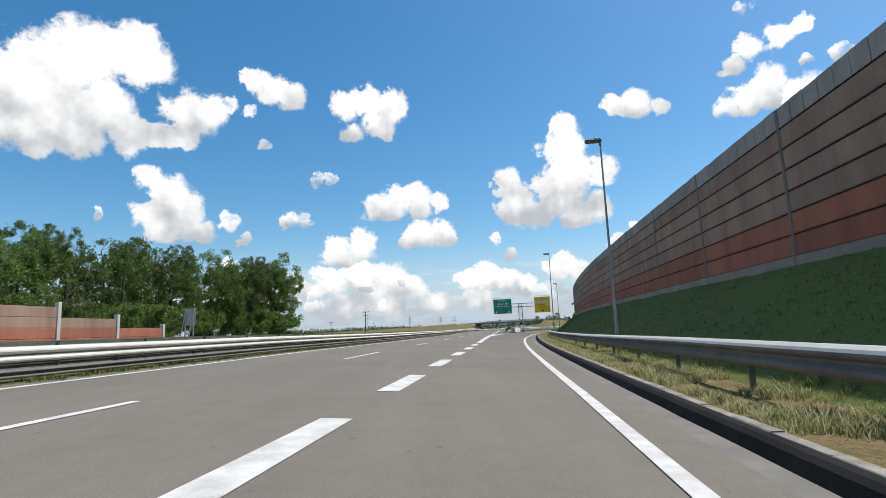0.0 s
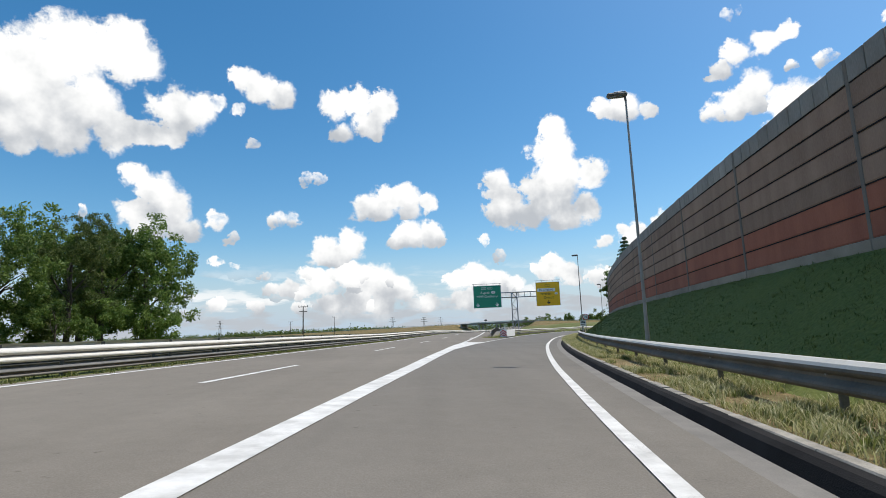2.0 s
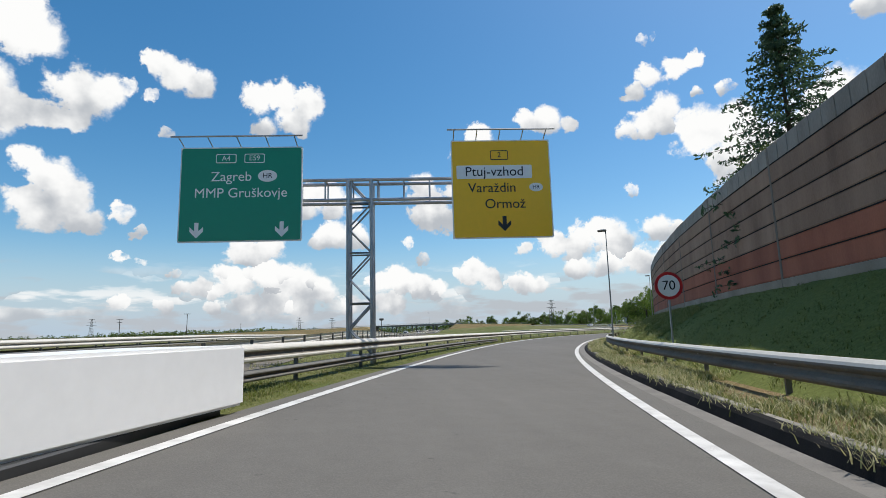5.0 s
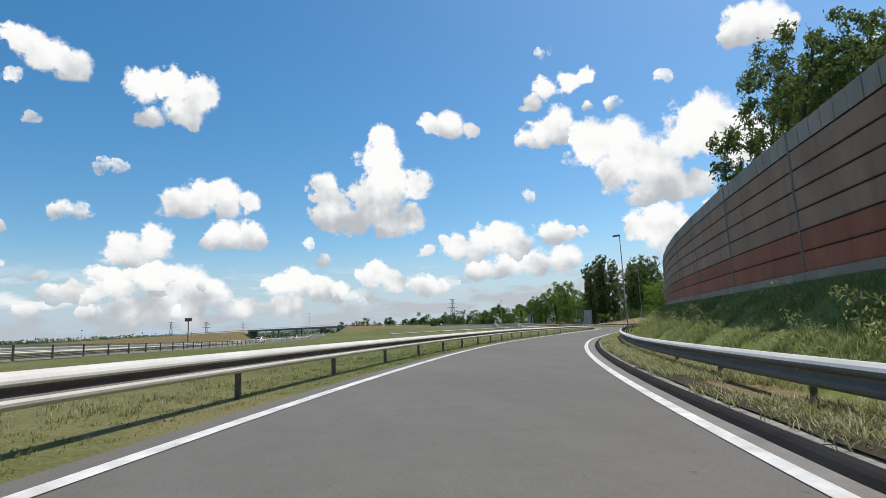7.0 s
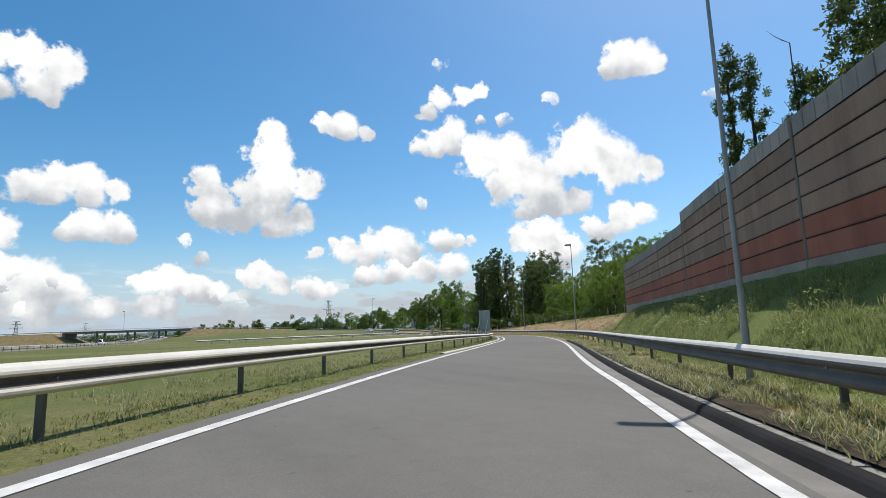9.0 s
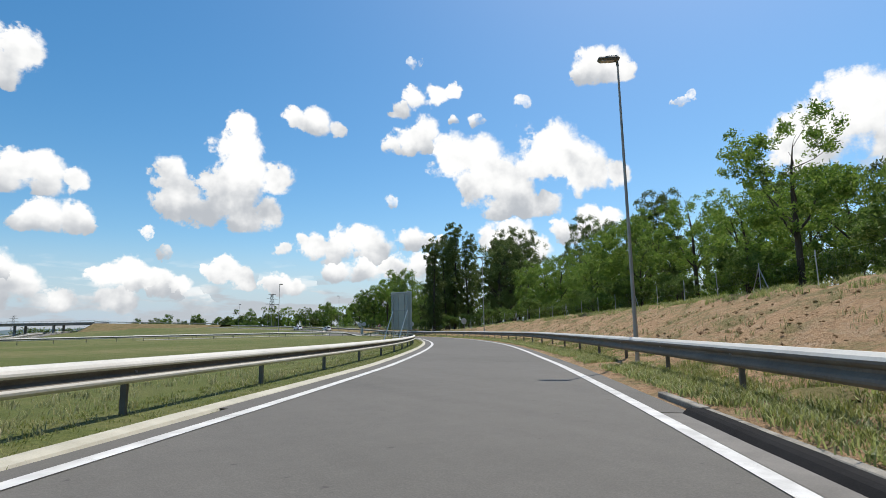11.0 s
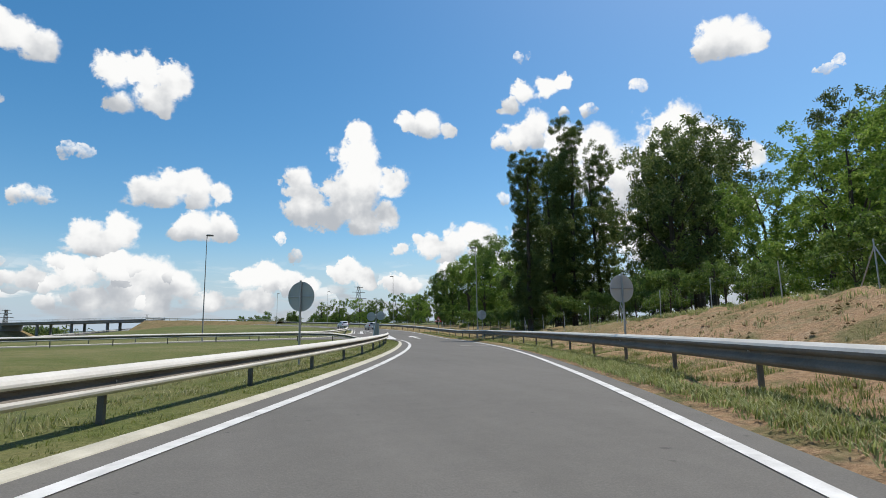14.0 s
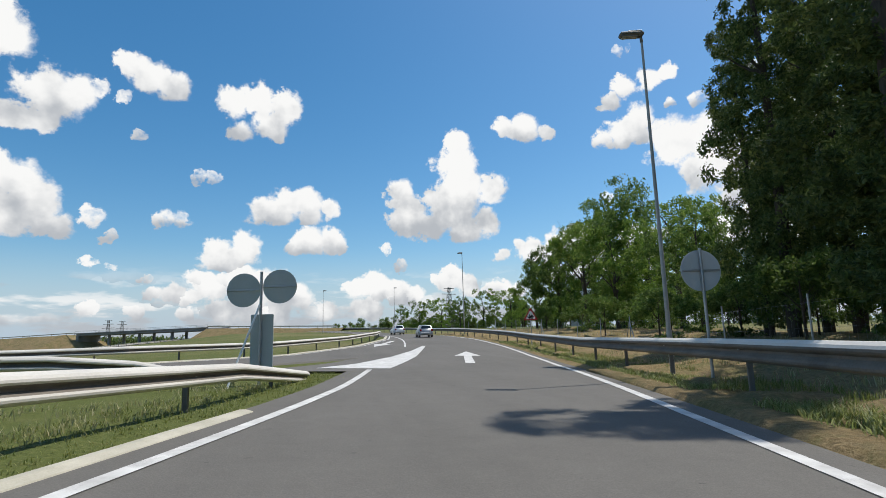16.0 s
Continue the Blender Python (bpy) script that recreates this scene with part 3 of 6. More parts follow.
def bank_strip(name, s0, s1, ns, material, label, rough=0.0, step=1.0):
    rows = []
    for s in np.arange(s0, s1 + 0.01, step):
        row = []
        for n in ns:
            n = max(n, lerp(s, BANK_FROM))
            x, y = plan(s, n)
            z = float(slope_z(s, n)) + (noise.noise((x * 0.8, y * 0.8, 3.0)) * rough + noise.noise((x * 2.3, y * 2.3, 7.0)) * rough * 0.5 if n > 4.6 else 0)
            if n <= lerp(s, BANK_FROM):
                z = float(tilt_plane(s, n))
            row.append(Vector((x, y, z)))
        rows.append(row)
    me = ribbon(name, rows, material)
    me.shade_smooth()
    tagged(new(name, me), label, "embankment", kind="structure")


bank_strip("verge", -60, 246, [2.6, 3.0, 3.5, 4.0, 4.3, 4.6], M_DRYBANK, "dry grassy verge with bare soil patches beside the kerb", 0.03)
bank_strip("grass_bank", -60, 246, [4.6, 5.1, 5.6, 6.1, 6.6, 7.1, 7.6, 8.1, 8.35, 9.0], M_SLOPE, "dark green mown grass bank below the noise wall", 0.05)
bank_strip("upper_grass_bank", 342.4, 440, [2.6, 3.6, 4.2, 4.8, 5.6, 6.5, 7.5, 8.5, 9.5, 10.5, 11.5, 12.5, 13.5, 15, 17, 20, 26], M_DRYBANK, "dry olive grass bank under tall trees", 0.30, 0.7)
bank_strip("soil_bank", 246, 343.3, [2.6, 3.6, 4.2, 4.8, 5.6, 6.5, 7.5, 8.5, 9.5, 10.5, 11.5, 12.5, 13.5, 15, 17, 20, 26], M_SOIL, "dry brown soil bank with patchy grass beside the slip road", 0.30, 0.7)

# ---------------------------------------------------------------- carriageways
EDGE_R = [(-80, 1.36), (0, 1.36), (10, 1.34), (18, 1.27), (33, 1.17), (52, 1.24), (62, 1.3), (75, 1.52), (84, 1.66), (96, 1.86), (108, 1.88), (120, 2.0), (145, 2.2), (153, 2.26), (172, 2.14), (182, 2.06), (197, 1.93), (203, 1.92), (210, 2.08), (218, 2.0), (232, 2.05), (260, 2.36), (266, 2.32), (285, 2.53), (305, 2.4), (327, 2.57), (345, 2.9), (355, 2.92), (362, 2.98), (371, 3.2), (390, 3.5), (520, 3.5)]
EDGE_L = [(84, -3.75), (96, -3.72), (101, -3.63), (114, -3.62), (130, -3.56), (150, -3.54), (160, -3.6), (172, -3.64), (196, -3.86), (208, -3.8), (225, -3.95), (245, -3.85), (260, -3.33), (285, -3.19), (305, -3.32), (330, -3.31), (349, -3.26), (362, -3.42), (366, -3.55), (373, -4.15), (395, -4.6), (520, -4.6)]
KERB_N = [(-80, 2.4), (0, 2.42), (10, 2.36), (33, 2.27), (46, 2.33), (56, 2.42), (74, 2.5), (84, 2.65), (96, 2.88), (105, 2.95), (150, 2.65), (200, 2.5), (250, 2.72)]


def shift(table, d):
    return [(a, b + d) for a, b in table]


tagged(new("slip_road", strip("slip_road", -78, 100, [(-80, -2.3), (50, -2.5), (80, -4.3), (100, -6.6)], shift(KERB_N, -0.35), 0.030, M_EXIT, cols=4)), "grey asphalt exit lane", "road", kind="structure")
tagged(new("ramp_road", strip("ramp_road", 100, 250, shift(EDGE_L, -0.45), shift(KERB_N, -0.35), 0.032, M_ASPHALT_DARK, cols=4)), "dark grey asphalt slip road curving right", "road", kind="structure")
tagged(new("upper_ramp_road", strip("upper_ramp_road", 250, 515, shift(EDGE_L, -0.75), shift(EDGE_R, 0.55), 0.032, M_ASPHALT_DARK, cols=4)), "dark grey asphalt slip road curving left", "road", kind="structure")
tagged(new("motorway", main_strip("motorway", -80, 640, -0.6, 8.05, 0.024, M_ASPHALT, cols=4)), "grey asphalt motorway carriageway", "road", kind="structure")
tagged(new("motorway_shoulder", main_strip("motorway_shoulder", 96, 640, 8.05, 10.6, 0.023, M_ASPHALT)), "grey asphalt hard shoulder", "road", kind="structure")
tagged(new("opposite_carriageway", main_strip("opposite_carriageway", -80, 640, -14.5, -4.2, 0.024, M_ASPHALT, cols=4)), "grey asphalt carriageway beyond the median", "road", kind="structure")


def mark(name, me, label):
    return tagged(new(name, me), label, "road marking", kind="structure")


mark("edge_line", strip("edge_line", -78, 515, shift(EDGE_R, -0.10), shift(EDGE_R, 0.10), 0.042, M_LINE, 1.5), "solid white edge line along the outer side")
mark("edge_line_inner", strip("edge_line_inner", 88, 373, shift(EDGE_L, -0.10), shift(EDGE_L, 0.10), 0.042, M_LINE, 1.5), "solid white edge line along the inner side")
mark("median_line", main_strip("median_line", -80, 640, -0.10, 0.10, 0.034, M_LINE), "solid white line beside the median")
mark("gore_line", main_strip("gore_line", 92, 640, 7.55, 7.80, 0.034, M_LINE), "solid white motorway edge line")
mark("opposite_line", main_strip("opposite_line", -80, 640, -5.0, -4.8, 0.034, M_LINE), "white line of the opposite carriageway")
for k in range(30):
    y0 = -32.5 + 18.0 * k
    tagged(new("lane_dash", main_strip("lane_dash", y0, y0 + 6.0, 3.72, 3.90, 0.034, M_LINE, 2.0)), "thin white lane dash", "road marking", "lane dashes", "structure")
BROAD_N = [(-40, -2.3), (30, -2.3), (50, -2.6), (62, -3.2), (68, -3.5), (76, -4.05), (84, -4.45), (92, -5.0)]
for k in range(8):
    s0 = -3.1 + 6.7 * k
    tagged(new("broad_dash", strip("broad_dash", s0, s0 + 3.6, shift(BROAD_N, -0.22), shift(BROAD_N, 0.22), 0.040, M_LINE, 1.2)), "broad white dash between exit lane and motorway", "road marking", "exit lane dashes", "structure")
mark("broad_line", strip("broad_line", 47, 84, [(47, -2.75), (62, -3.45), (76, -4.35), (84, -5.05)], [(47, -2.35), (62, -2.95), (76, -3.75), (84, -3.75)], 0.041, M_LINE, 1.0), "broad solid white line before the gore")
mark("gore_fill", strip("gore_fill", 84, 92, [(84, -5.05), (92, -5.55)], [(84, -3.72), (92, -3.78)], 0.041, M_LINE, 1.0), "white painted gore between motorway and exit")
tagged(new("gore_paving", strip("gore_paving", 92, 112, [(92, -5.6), (112, -9.2)], [(92, -4.0), (112, -4.2)], 0.031, M_ASPHALT, 2.0)), "grey asphalt of the gore", "road", kind="structure")
rows = [[at(s, -5.3 - (s - 92) * 0.17, 0.040), at(s, -5.3 - (s - 92) * 0.17 + w, 0.040)] for s, w in ((107.5, 0.1), (109.5, 0.7), (111.0, 1.0), (111.4, 0.4))]
mark("gore_wedge", ribbon("gore_wedge", rows, M_LINE), "white wedge before the gore nose")
mark("far_edge_line", strip("far_edge_line", 395, 515, -4.15, -4.0, 0.042, M_LINE), "white edge line past the merge")

# expansion seam across the exit lane
tagged(new("tar_seam", ribbon("tar_seam", [[at(17.0, -2.3, 0.046), at(17.045, -2.3, 0.046)], [at(17.3, 2.2, 0.046), at(17.335, 2.2, 0.046)]], M_TAR)), "thin dark tar seam across the asphalt", "road marking", kind="structure")

# gutter and kerb along the outer side
tagged(new("gutter", strip("gutter", -78, 250, shift(KERB_N, -0.36), shift(KERB_N, 0.02), 0.024, M_GUTTER)), "dark concrete gutter beside the kerb", "gutter", kind="structure")


def kerb_stone(length):
    bm = bmesh.new()
    pts = [(0.22, -0.10), (0.22, 0.165), (0.235, 0.18), (0.36, 0.18), (0.36, -0.10)]
    a = [bm.verts.new((0.012, -x, z)) for x, z in pts]
    b = [bm.verts.new((length - 0.012, -x, z)) for x, z in pts]
    for i in range(len(pts)):
        j = (i + 1) % len(pts)
        bm.faces.new((a[i], a[j], b[j], b[i]))
    bm.faces.new(a[::-1])
    bm.faces.new(b)
    return bm_mesh("kerb_stone", bm, M_KERB)


def laid(p, q):
    """Pose with the x axis from p to q and z up."""
    d = q - p
    x = d.normalized()
    y = Vector((0, 0, 1)).cross(x).normalized()
    m = Matrix((x, y, x.cross(y))).transposed().to_4x4()
    m.translation = p
    return m


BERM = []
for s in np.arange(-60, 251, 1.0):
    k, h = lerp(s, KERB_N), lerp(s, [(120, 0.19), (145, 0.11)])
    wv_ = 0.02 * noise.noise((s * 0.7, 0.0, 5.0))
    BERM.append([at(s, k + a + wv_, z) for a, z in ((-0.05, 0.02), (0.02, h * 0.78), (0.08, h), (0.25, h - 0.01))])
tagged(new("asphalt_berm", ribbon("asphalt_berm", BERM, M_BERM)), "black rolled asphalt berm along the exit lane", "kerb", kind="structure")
kerb = thing("kerb", "pale concrete kerb with open joints along the exit lane", "kerb", kind="structure")
stone = kerb_stone(1.0)
for i in range(252):
    p, q = at(i, lerp(i, KERB_N), 0.0), at(i + 1, lerp(i + 1, KERB_N), 0.0)
    wob = random.uniform(-0.012, 0.012)
    part("kerb_stone", stone, kerb, m=Matrix.Translation((0, 0, wob - lerp(i, [(120, 0.0), (145, 0.08)]))) @ laid(p, q) @ Matrix.Diagonal(((q - p).length, 1, 1, 1)))
SOIL_ROWS = [[at(i, lerp(i, KERB_N) + a + 0.04 * noise.noise((i * 0.9, a, 2.0)), 0.0).xy.to_3d() + Vector((0, 0, float(slope_z(i, lerp(i, KERB_N) + a)) + z)) for a, z in ((0.34, 0.02), (0.50, 0.05), (0.70, 0.05), (0.92, 0.01))] for i in np.arange(132, 226, 0.7)]
tagged(new("soil_strip", ribbon("soil_strip", SOIL_ROWS, M_DARK_SOIL)), "damp dark soil strip behind the kerb", "verge", kind="structure")
KL = [(225, -4.55), (250, -4.40), (260, -3.98), (285, -3.92), (372, -4.0)]
low_kerb = ribbon("inner_kerb", [[at(s, lerp(s, KL) + a, z) for a, z in ((-0.14, -0.05), (-0.13, 0.07), (-0.02, 0.075), (0.10, 0.045), (0.13, 0.0))] for s in np.arange(225, 362, 1.5)], M_YELLOW_KERB)
tagged(new("inner_kerb", low_kerb), "low yellowish concrete kerb edge on the inner side", "kerb", kind="structure")

# ---------------------------------------------------------------- guard rails
BEAM = [(0.02, 0.0), (0.06, 0.012), (0.098, 0.045), (0.102, 0.075), (0.085, 0.105), (0.014, 0.155), (0.012, 0.190), (0.080, 0.222), (0.102, 0.250), (0.098, 0.280), (0.070, 0.318), (0.0, 0.358), (-0.04, 0.360)]


def sweep(name, rows, profile, face, material, shade_faces=(4, 5, 6)):
    """A profile (out, up) carried along places; face +1 turns it to the right of the way."""
    prof = profile + [(u - 0.006, z) for u, z in profile[::-1]]
    n = len(prof)
    verts, faces = [], []
    for i, p in enumerate(rows):
        a, b = rows[max(i - 1, 0)], rows[min(i + 1, len(rows) - 1)]
        t = Vector((b.x - a.x, b.y - a.y, 0)).normalized()
        side = Vector((t.y, -t.x, 0)) * face
        verts += [p + side * u + Vector((0, 0, z)) for u, z in prof]
    for i in range(len(rows) - 1):
        for j in range(n):
            k = (j + 1) % n
            q = (i * n + j, i * n + k, (i + 1) * n + k, (i + 1) * n + j)
            faces.append(q if face < 0 else q[::-1])
    faces.append(tuple(range(n)))
    faces.append(tuple(range((len(rows) - 1) * n, len(rows) * n))[::-1])
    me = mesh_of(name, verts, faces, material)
    me.materials.append(M_RAIL_SHADE)
    # these faces carry the groove's shade in their colour
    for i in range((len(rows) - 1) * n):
        if i % n in shade_faces:
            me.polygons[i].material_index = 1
    return me


def post_mesh(h, base=0.5):
    bm = bmesh.new()
    box_into(bm, 0, 0.0, (h - base) / 2, 0.055, 0.008, h + base)
    box_into(bm, -0.024, 0.045, (h - base) / 2, 0.008, 0.09, h + base)
    box_into(bm, 0.024, 0.045, (h - base) / 2, 0.008, 0.09, h + base)
    return bm_mesh("post", bm, M_POST)


POST = post_mesh(0.78)
SPACER = box("spacer", (0, -0.05, 0.60), (0.10, 0.10, 0.20), M_POST, 0.01)
BOLT = tube("bolt", (0, -0.10, 0.60), (0, -0.142, 0.60), 0.022, 0.016, M_ZINC, 6)


def guardrail(label, rows, face, spacing, gap=0.10, lower=None, group="", deep=1.0, shade_faces=(4, 5, 6), fitted=False):
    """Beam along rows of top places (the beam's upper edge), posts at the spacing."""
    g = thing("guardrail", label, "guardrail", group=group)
    part("beam", sweep("beam", [p - Vector((0, 0, 0.36 * deep)) for p in rows], [(u, z * deep) for u, z in BEAM], face, M_RAIL, shade_faces), g, "galvanised W-shaped beam")
    if lower:
        part("lower_beam", sweep("lower_beam", [p - Vector((0, 0, 0.72)) for p in rows[lower[0]:lower[1]]], [(u, z * 0.62) for u, z in BEAM], face, M_POST), g, "dull lower beam")
    run = 0.0
    for a, b in zip(rows, rows[1:]):
        seg = Vector((b.x - a.x, b.y - a.y, 0))
        d = seg.length
        t = seg.normalized()
        while run < d:
            p = a + (b - a) * (run / d)
            back = Vector((t.y, -t.x, 0)) * -face
            m = Matrix((t * face, back, Vector((0, 0, 1)))).transposed().to_4x4()
            m.translation = p + back * gap - Vector((0, 0, 0.80))
            part("post", POST, g, m=m)
            if fitted:
                part("spacer", SPACER, g, m=m)
                part("bolt", BOLT, g, "bright bolt head", m)
            run += spacing
        run -= d
    return g


def rail_rows(s0, s1, n, top, step=2.0):
    rows = []
    for s in np.arange(s0, s1 + 0.01, step):
        x, y = plan(s, n if isinstance(n, (int, float)) else lerp(s, n))
        rows.append(Vector((x, y, lerp(s, top))))
    return rows


RAIL_N = [(-60, 4.3), (60, 4.1), (90, 4.45), (110, 4.6), (150, 4.2), (210, 4.2), (240, 4.3), (280, 4.7), (520, 5.0)]
RAIL_TOP = [(-60, 0.84), (0, 0.84), (14, 0.80), (30, 0.69), (45, 0.66), (75, 0.665), (90, 0.71), (110, 0.72), (150, 0.62), (165, 0.58), (180, 0.55), (196, 0.66), (210, 0.79), (240, 0.86), (265, 0.89), (285, 0.94), (308, 0.90), (333, 0.93), (350, 0.96), (365, 1.02), (378, 1.03), (390, 1.28), (400, 1.62), (420, 2.2), (440, 2.7), (520, 4.9)]
# outer rail: shade painted over its whole road face below the top band
guardrail("galvanised guardrail on steel posts along the outer verge", rail_rows(-40, 510, RAIL_N, RAIL_TOP), -1, 4.2, deep=1.2, shade_faces=tuple(range(9)), fitted=True)
LEFT_N = [(118, -5.2), (130, -4.9), (150, -4.7), (190, -4.9), (215, -5.5), (240, -5.6), (258, -5.1), (270, -4.8), (345, -5.0), (362, -5.1), (371, -5.7)]
LEFT_TOP = [(118, 1.05), (146, 1.02), (155, 0.99), (175, 0.99), (205, 1.01), (235, 0.94), (260, 0.79), (281, 0.74), (305, 0.76), (337, 0.90), (358, 0.97), (364, 0.78), (371, 0.18)]
guardrail("galvanised guardrail on steel posts between slip road and meadow", rail_rows(118, 370.5, LEFT_N, LEFT_TOP, 1.5), 1, 4.6, lower=(0, 26), fitted=True)


def main_rows(y0, y1, off, top, step=4.0):
    return [main_at(y, off, top) for y in np.arange(y0, y1 + 0.01, step)]


guardrail("galvanised guardrail on the near side of the median", main_rows(-40, 600, -1.15, 0.80), 1, 4.0, group="median rails", lower=(0, 160), shade_faces=(5,))
guardrail("galvanised guardrail on the far side of the median", main_rows(-40, 600, -3.3, 0.85), -1, 4.0, group="median rails", lower=(0, 160), shade_faces=(5,))
guardrail("galvanised guardrail beyond the opposite carriageway", main_rows(-40, 600, -15.1, 0.80), 1, 4.0)
guardrail("galvanised guardrail along the motorway's hard shoulder", main_rows(117, 600, 9.6, 0.85), -1, 4.0)

# ---------------------------------------------------------------- noise wall
wall = thing("noise_wall", "tall noise wall of brown and red panels with a grey cap on a grassy bank", "noise wall", kind="structure")
BAY = 6.9


def wall_posts():
    """Places of the wall's posts, one bay apart along its own line."""
    out = []
    ss = np.arange(WALL_FROM, WALL_TO + 8, 0.05)
    px = np.array([plan(s, WALL_N) for s in ss])
    last = None
    for s, (x, y) in zip(ss, px):
        if last is None or math.hypot(x - last[0], y - last[1]) >= BAY:
            out.append((s, x, y, lerp(s, WALL_BASE)))
            last = (x, y)
        if s > WALL_TO and len(out) > 1 and out[-1][0] > WALL_TO:
            break
    return out


def panel_mesh(material, ribs=0):
    bm = bmesh.new()
    L, h = BAY - 0.10, ROW_H
    if ribs:
        w = L / ribs
        for i in range(ribs):
            box_into(bm, 0.05 + (i + 0.5) * w, random.uniform(-0.008, 0.008), h / 2 + random.uniform(-0.01, 0.012), w - 0.03, 0.16, h - 0.02, bevel=0.012)
    else:
        box_into(bm, BAY / 2, 0, h / 2, L, 0.15, h - 0.07, bevel=0.02)
        box_into(bm, BAY / 2, 0.03, h / 2, L - 0.01, 0.06, h - 0.02)
    return bm_mesh("panel", bm, material)


PANELS = {"red": panel_mesh(M_RED), "brown": panel_mesh(M_BROWN), "cap": panel_mesh(M_CAP, 10)}
PLINTH = box("plinth", (BAY / 2, -0.02, -0.30), (BAY - 0.02, 0.24, 0.62), M_PLINTH, 0.015)
WPOST = box("post", (0, -0.01, 3.5 * ROW_H - 0.10), (0.16, 0.19, 7 * ROW_H + 0.20), M_WALLPOST, 0.02)
JOINT = box("joint_strip", (BAY / 2, 0.02, 0), (BAY - 0.12, 0.120, 0.034), M_JOINT)
posts = wall_posts()
for i, (s, x, y, z) in enumerate(posts):
    nxt = posts[i + 1] if i + 1 < len(posts) else None
    pv = posts[i - 1] if i else None
    a = (nxt or (s, x, y, z))
    b = (pv or (s, x, y, z))
    d = Vector((a[1] - b[1], a[2] - b[2], 0)).normalized()
    m = Matrix((d, Vector((-d.y, d.x, 0)) * -1, Vector((0, 0, 1)))).transposed().to_4x4()
    m = laid(Vector((x, y, z)), Vector((x, y, z)) + d)
    part("post", WPOST, wall, m=m @ Matrix.Diagonal((1, 1, 1.0 if s < 232 else 0.86, 1)))
    if not nxt:
        continue
    m = laid(Vector((x, y, z)), Vector((nxt[1], nxt[2], nxt[3])))
    part("plinth", PLINTH, wall, m=m)
    rows_here = 7 if s < 227 else 6
    for r in range(rows_here):
        kind = "red" if r < 2 else "cap" if r == rows_here - 1 else "brown"
        part("joint_strip", JOINT, wall, m=m @ Matrix.Translation((0, 0, r * ROW_H)))
        part("panel", PANELS[kind], wall, m=m @ Matrix.Translation((0, random.uniform(-0.008, 0.008), r * ROW_H)))

# low wall beyond the motorway
low_wall = thing("low_noise_wall", "low red and brown noise wall stepping down between pale posts", "noise wall", kind="structure")
LOWP = {k: box("panel", (2.5, 0, 0.31), (4.8, 0.14, 0.60), mt, 0.015) for k, mt in (("red", M_RED), ("brown", M_BROWN))}
LOWPOST = box("post", (0, 0, 0), (0.26, 0.28, 1.0), M_PALE, 0.015)
for i in range(7):
    y0 = 40.5 - 5.0 * i
    p, q = main_at(y0, -16.4), main_at(y0 - 5.0, -16.4)
    m = laid(Vector((p.x, p.y, 1.05)), Vector((q.x, q.y, 1.05)))
    n_rows = 2 + i
    hp = n_rows * 0.62 + 0.25
    part("post", LOWPOST, low_wall, m=m @ Matrix.Translation((0, 0, hp / 2 - 0.4)) @ Matrix.Diagonal((1, 1, hp + 0.9, 1)))
    for r in range(n_rows):
        part("panel", LOWP["red" if r < 2 else "brown"], low_wall, m=m @ Matrix.Translation((0, 0, r * 0.62)))

# ---------------------------------------------------------------- lamp columns


def street_lamp(h):
    lamp = thing("street_lamp", "slim grey steel lamp column with a flat lantern", "street lamp", group="lamp columns")
    part("column", tube("column", (0, 0, -0.6), (0, 0, h), 0.072, 0.034, M_LAMP, 12), lamp)
    part("door_band", tube("door_band", (0, 0, 0.5), (0, 0, 1.25), 0.078, 0.076, M_LAMP, 12), lamp)
    bm = bmesh.new()
    tube_into(bm, (0, 0, h - 0.18), (-0.02, 0, h + 0.03), 0.045, 0.042, 10)
    part("socket", bm_mesh("socket", bm, M_POST), lamp)
    bm = bmesh.new()
    box_into(bm, -0.30, 0, h + 0.08, 0.74, 0.30, 0.15, bevel=0.055)
    part("lantern", bm_mesh("lantern", bm, M_POST), lamp, "dark flat lantern")
    part("cover", box("cover", (-0.20, 0, h + 0.165), (0.44, 0.22, 0.05), M_SIGN_PALE, 0.02), lamp, "pale lantern cover")
    part("lens", box("lens", (-0.36, 0, h + 0.002), (0.46, 0.20, 0.022), M_ZINC, 0.008), lamp)
    return lamp


def set_lamp(x, y, top, turn):
    z = gz(x, y)
    lamp = street_lamp(max(5.0, top - z))
    lamp.matrix_basis = pose(x, y, z, 0, 0, -turn)


for s, n, top in ((23.7, 4.62, 9.2), (64.6, 4.62, 9.6), (110.2, 5.0, 9.4), (156.8, 4.65, 9.1), (209.9, 4.55, 9.6), (259.7, 4.75, 10.4), (313.3, 5.0, 10.7), (368.5, 5.2, 10.25)):
    x, y = plan(s, n)
    set_lamp(x, y, top, math.degrees(heading(s)))
set_lamp(122.3, 335.3, 11.4, 200)
set_lamp(139.5, 436.0, 12.0, 190)
set_lamp(157.0, 452.0, 14.0, 190)
set_lamp(*plan(427.0, 5.9), 12.8, 5)
set_lamp(60.0, 420.0, 12.0, 10)

# ---------------------------------------------------------------- words


def words(text, size, material, align="CENTER"):
    cu = bpy.data.curves.new("words", "FONT")
    cu.body, cu.size, cu.align_x, cu.align_y, cu.extrude = text, size, align, "CENTER", 0.002
    ob = bpy.data.objects.new("words", cu)
    scene.collection.objects.link(ob)
    me = bpy.data.meshes.new_from_object(ob.evaluated_get(bpy.context.evaluated_depsgraph_get()))
    bpy.data.objects.remove(ob)
    me.materials.clear()
    me.materials.append(material)
    return me


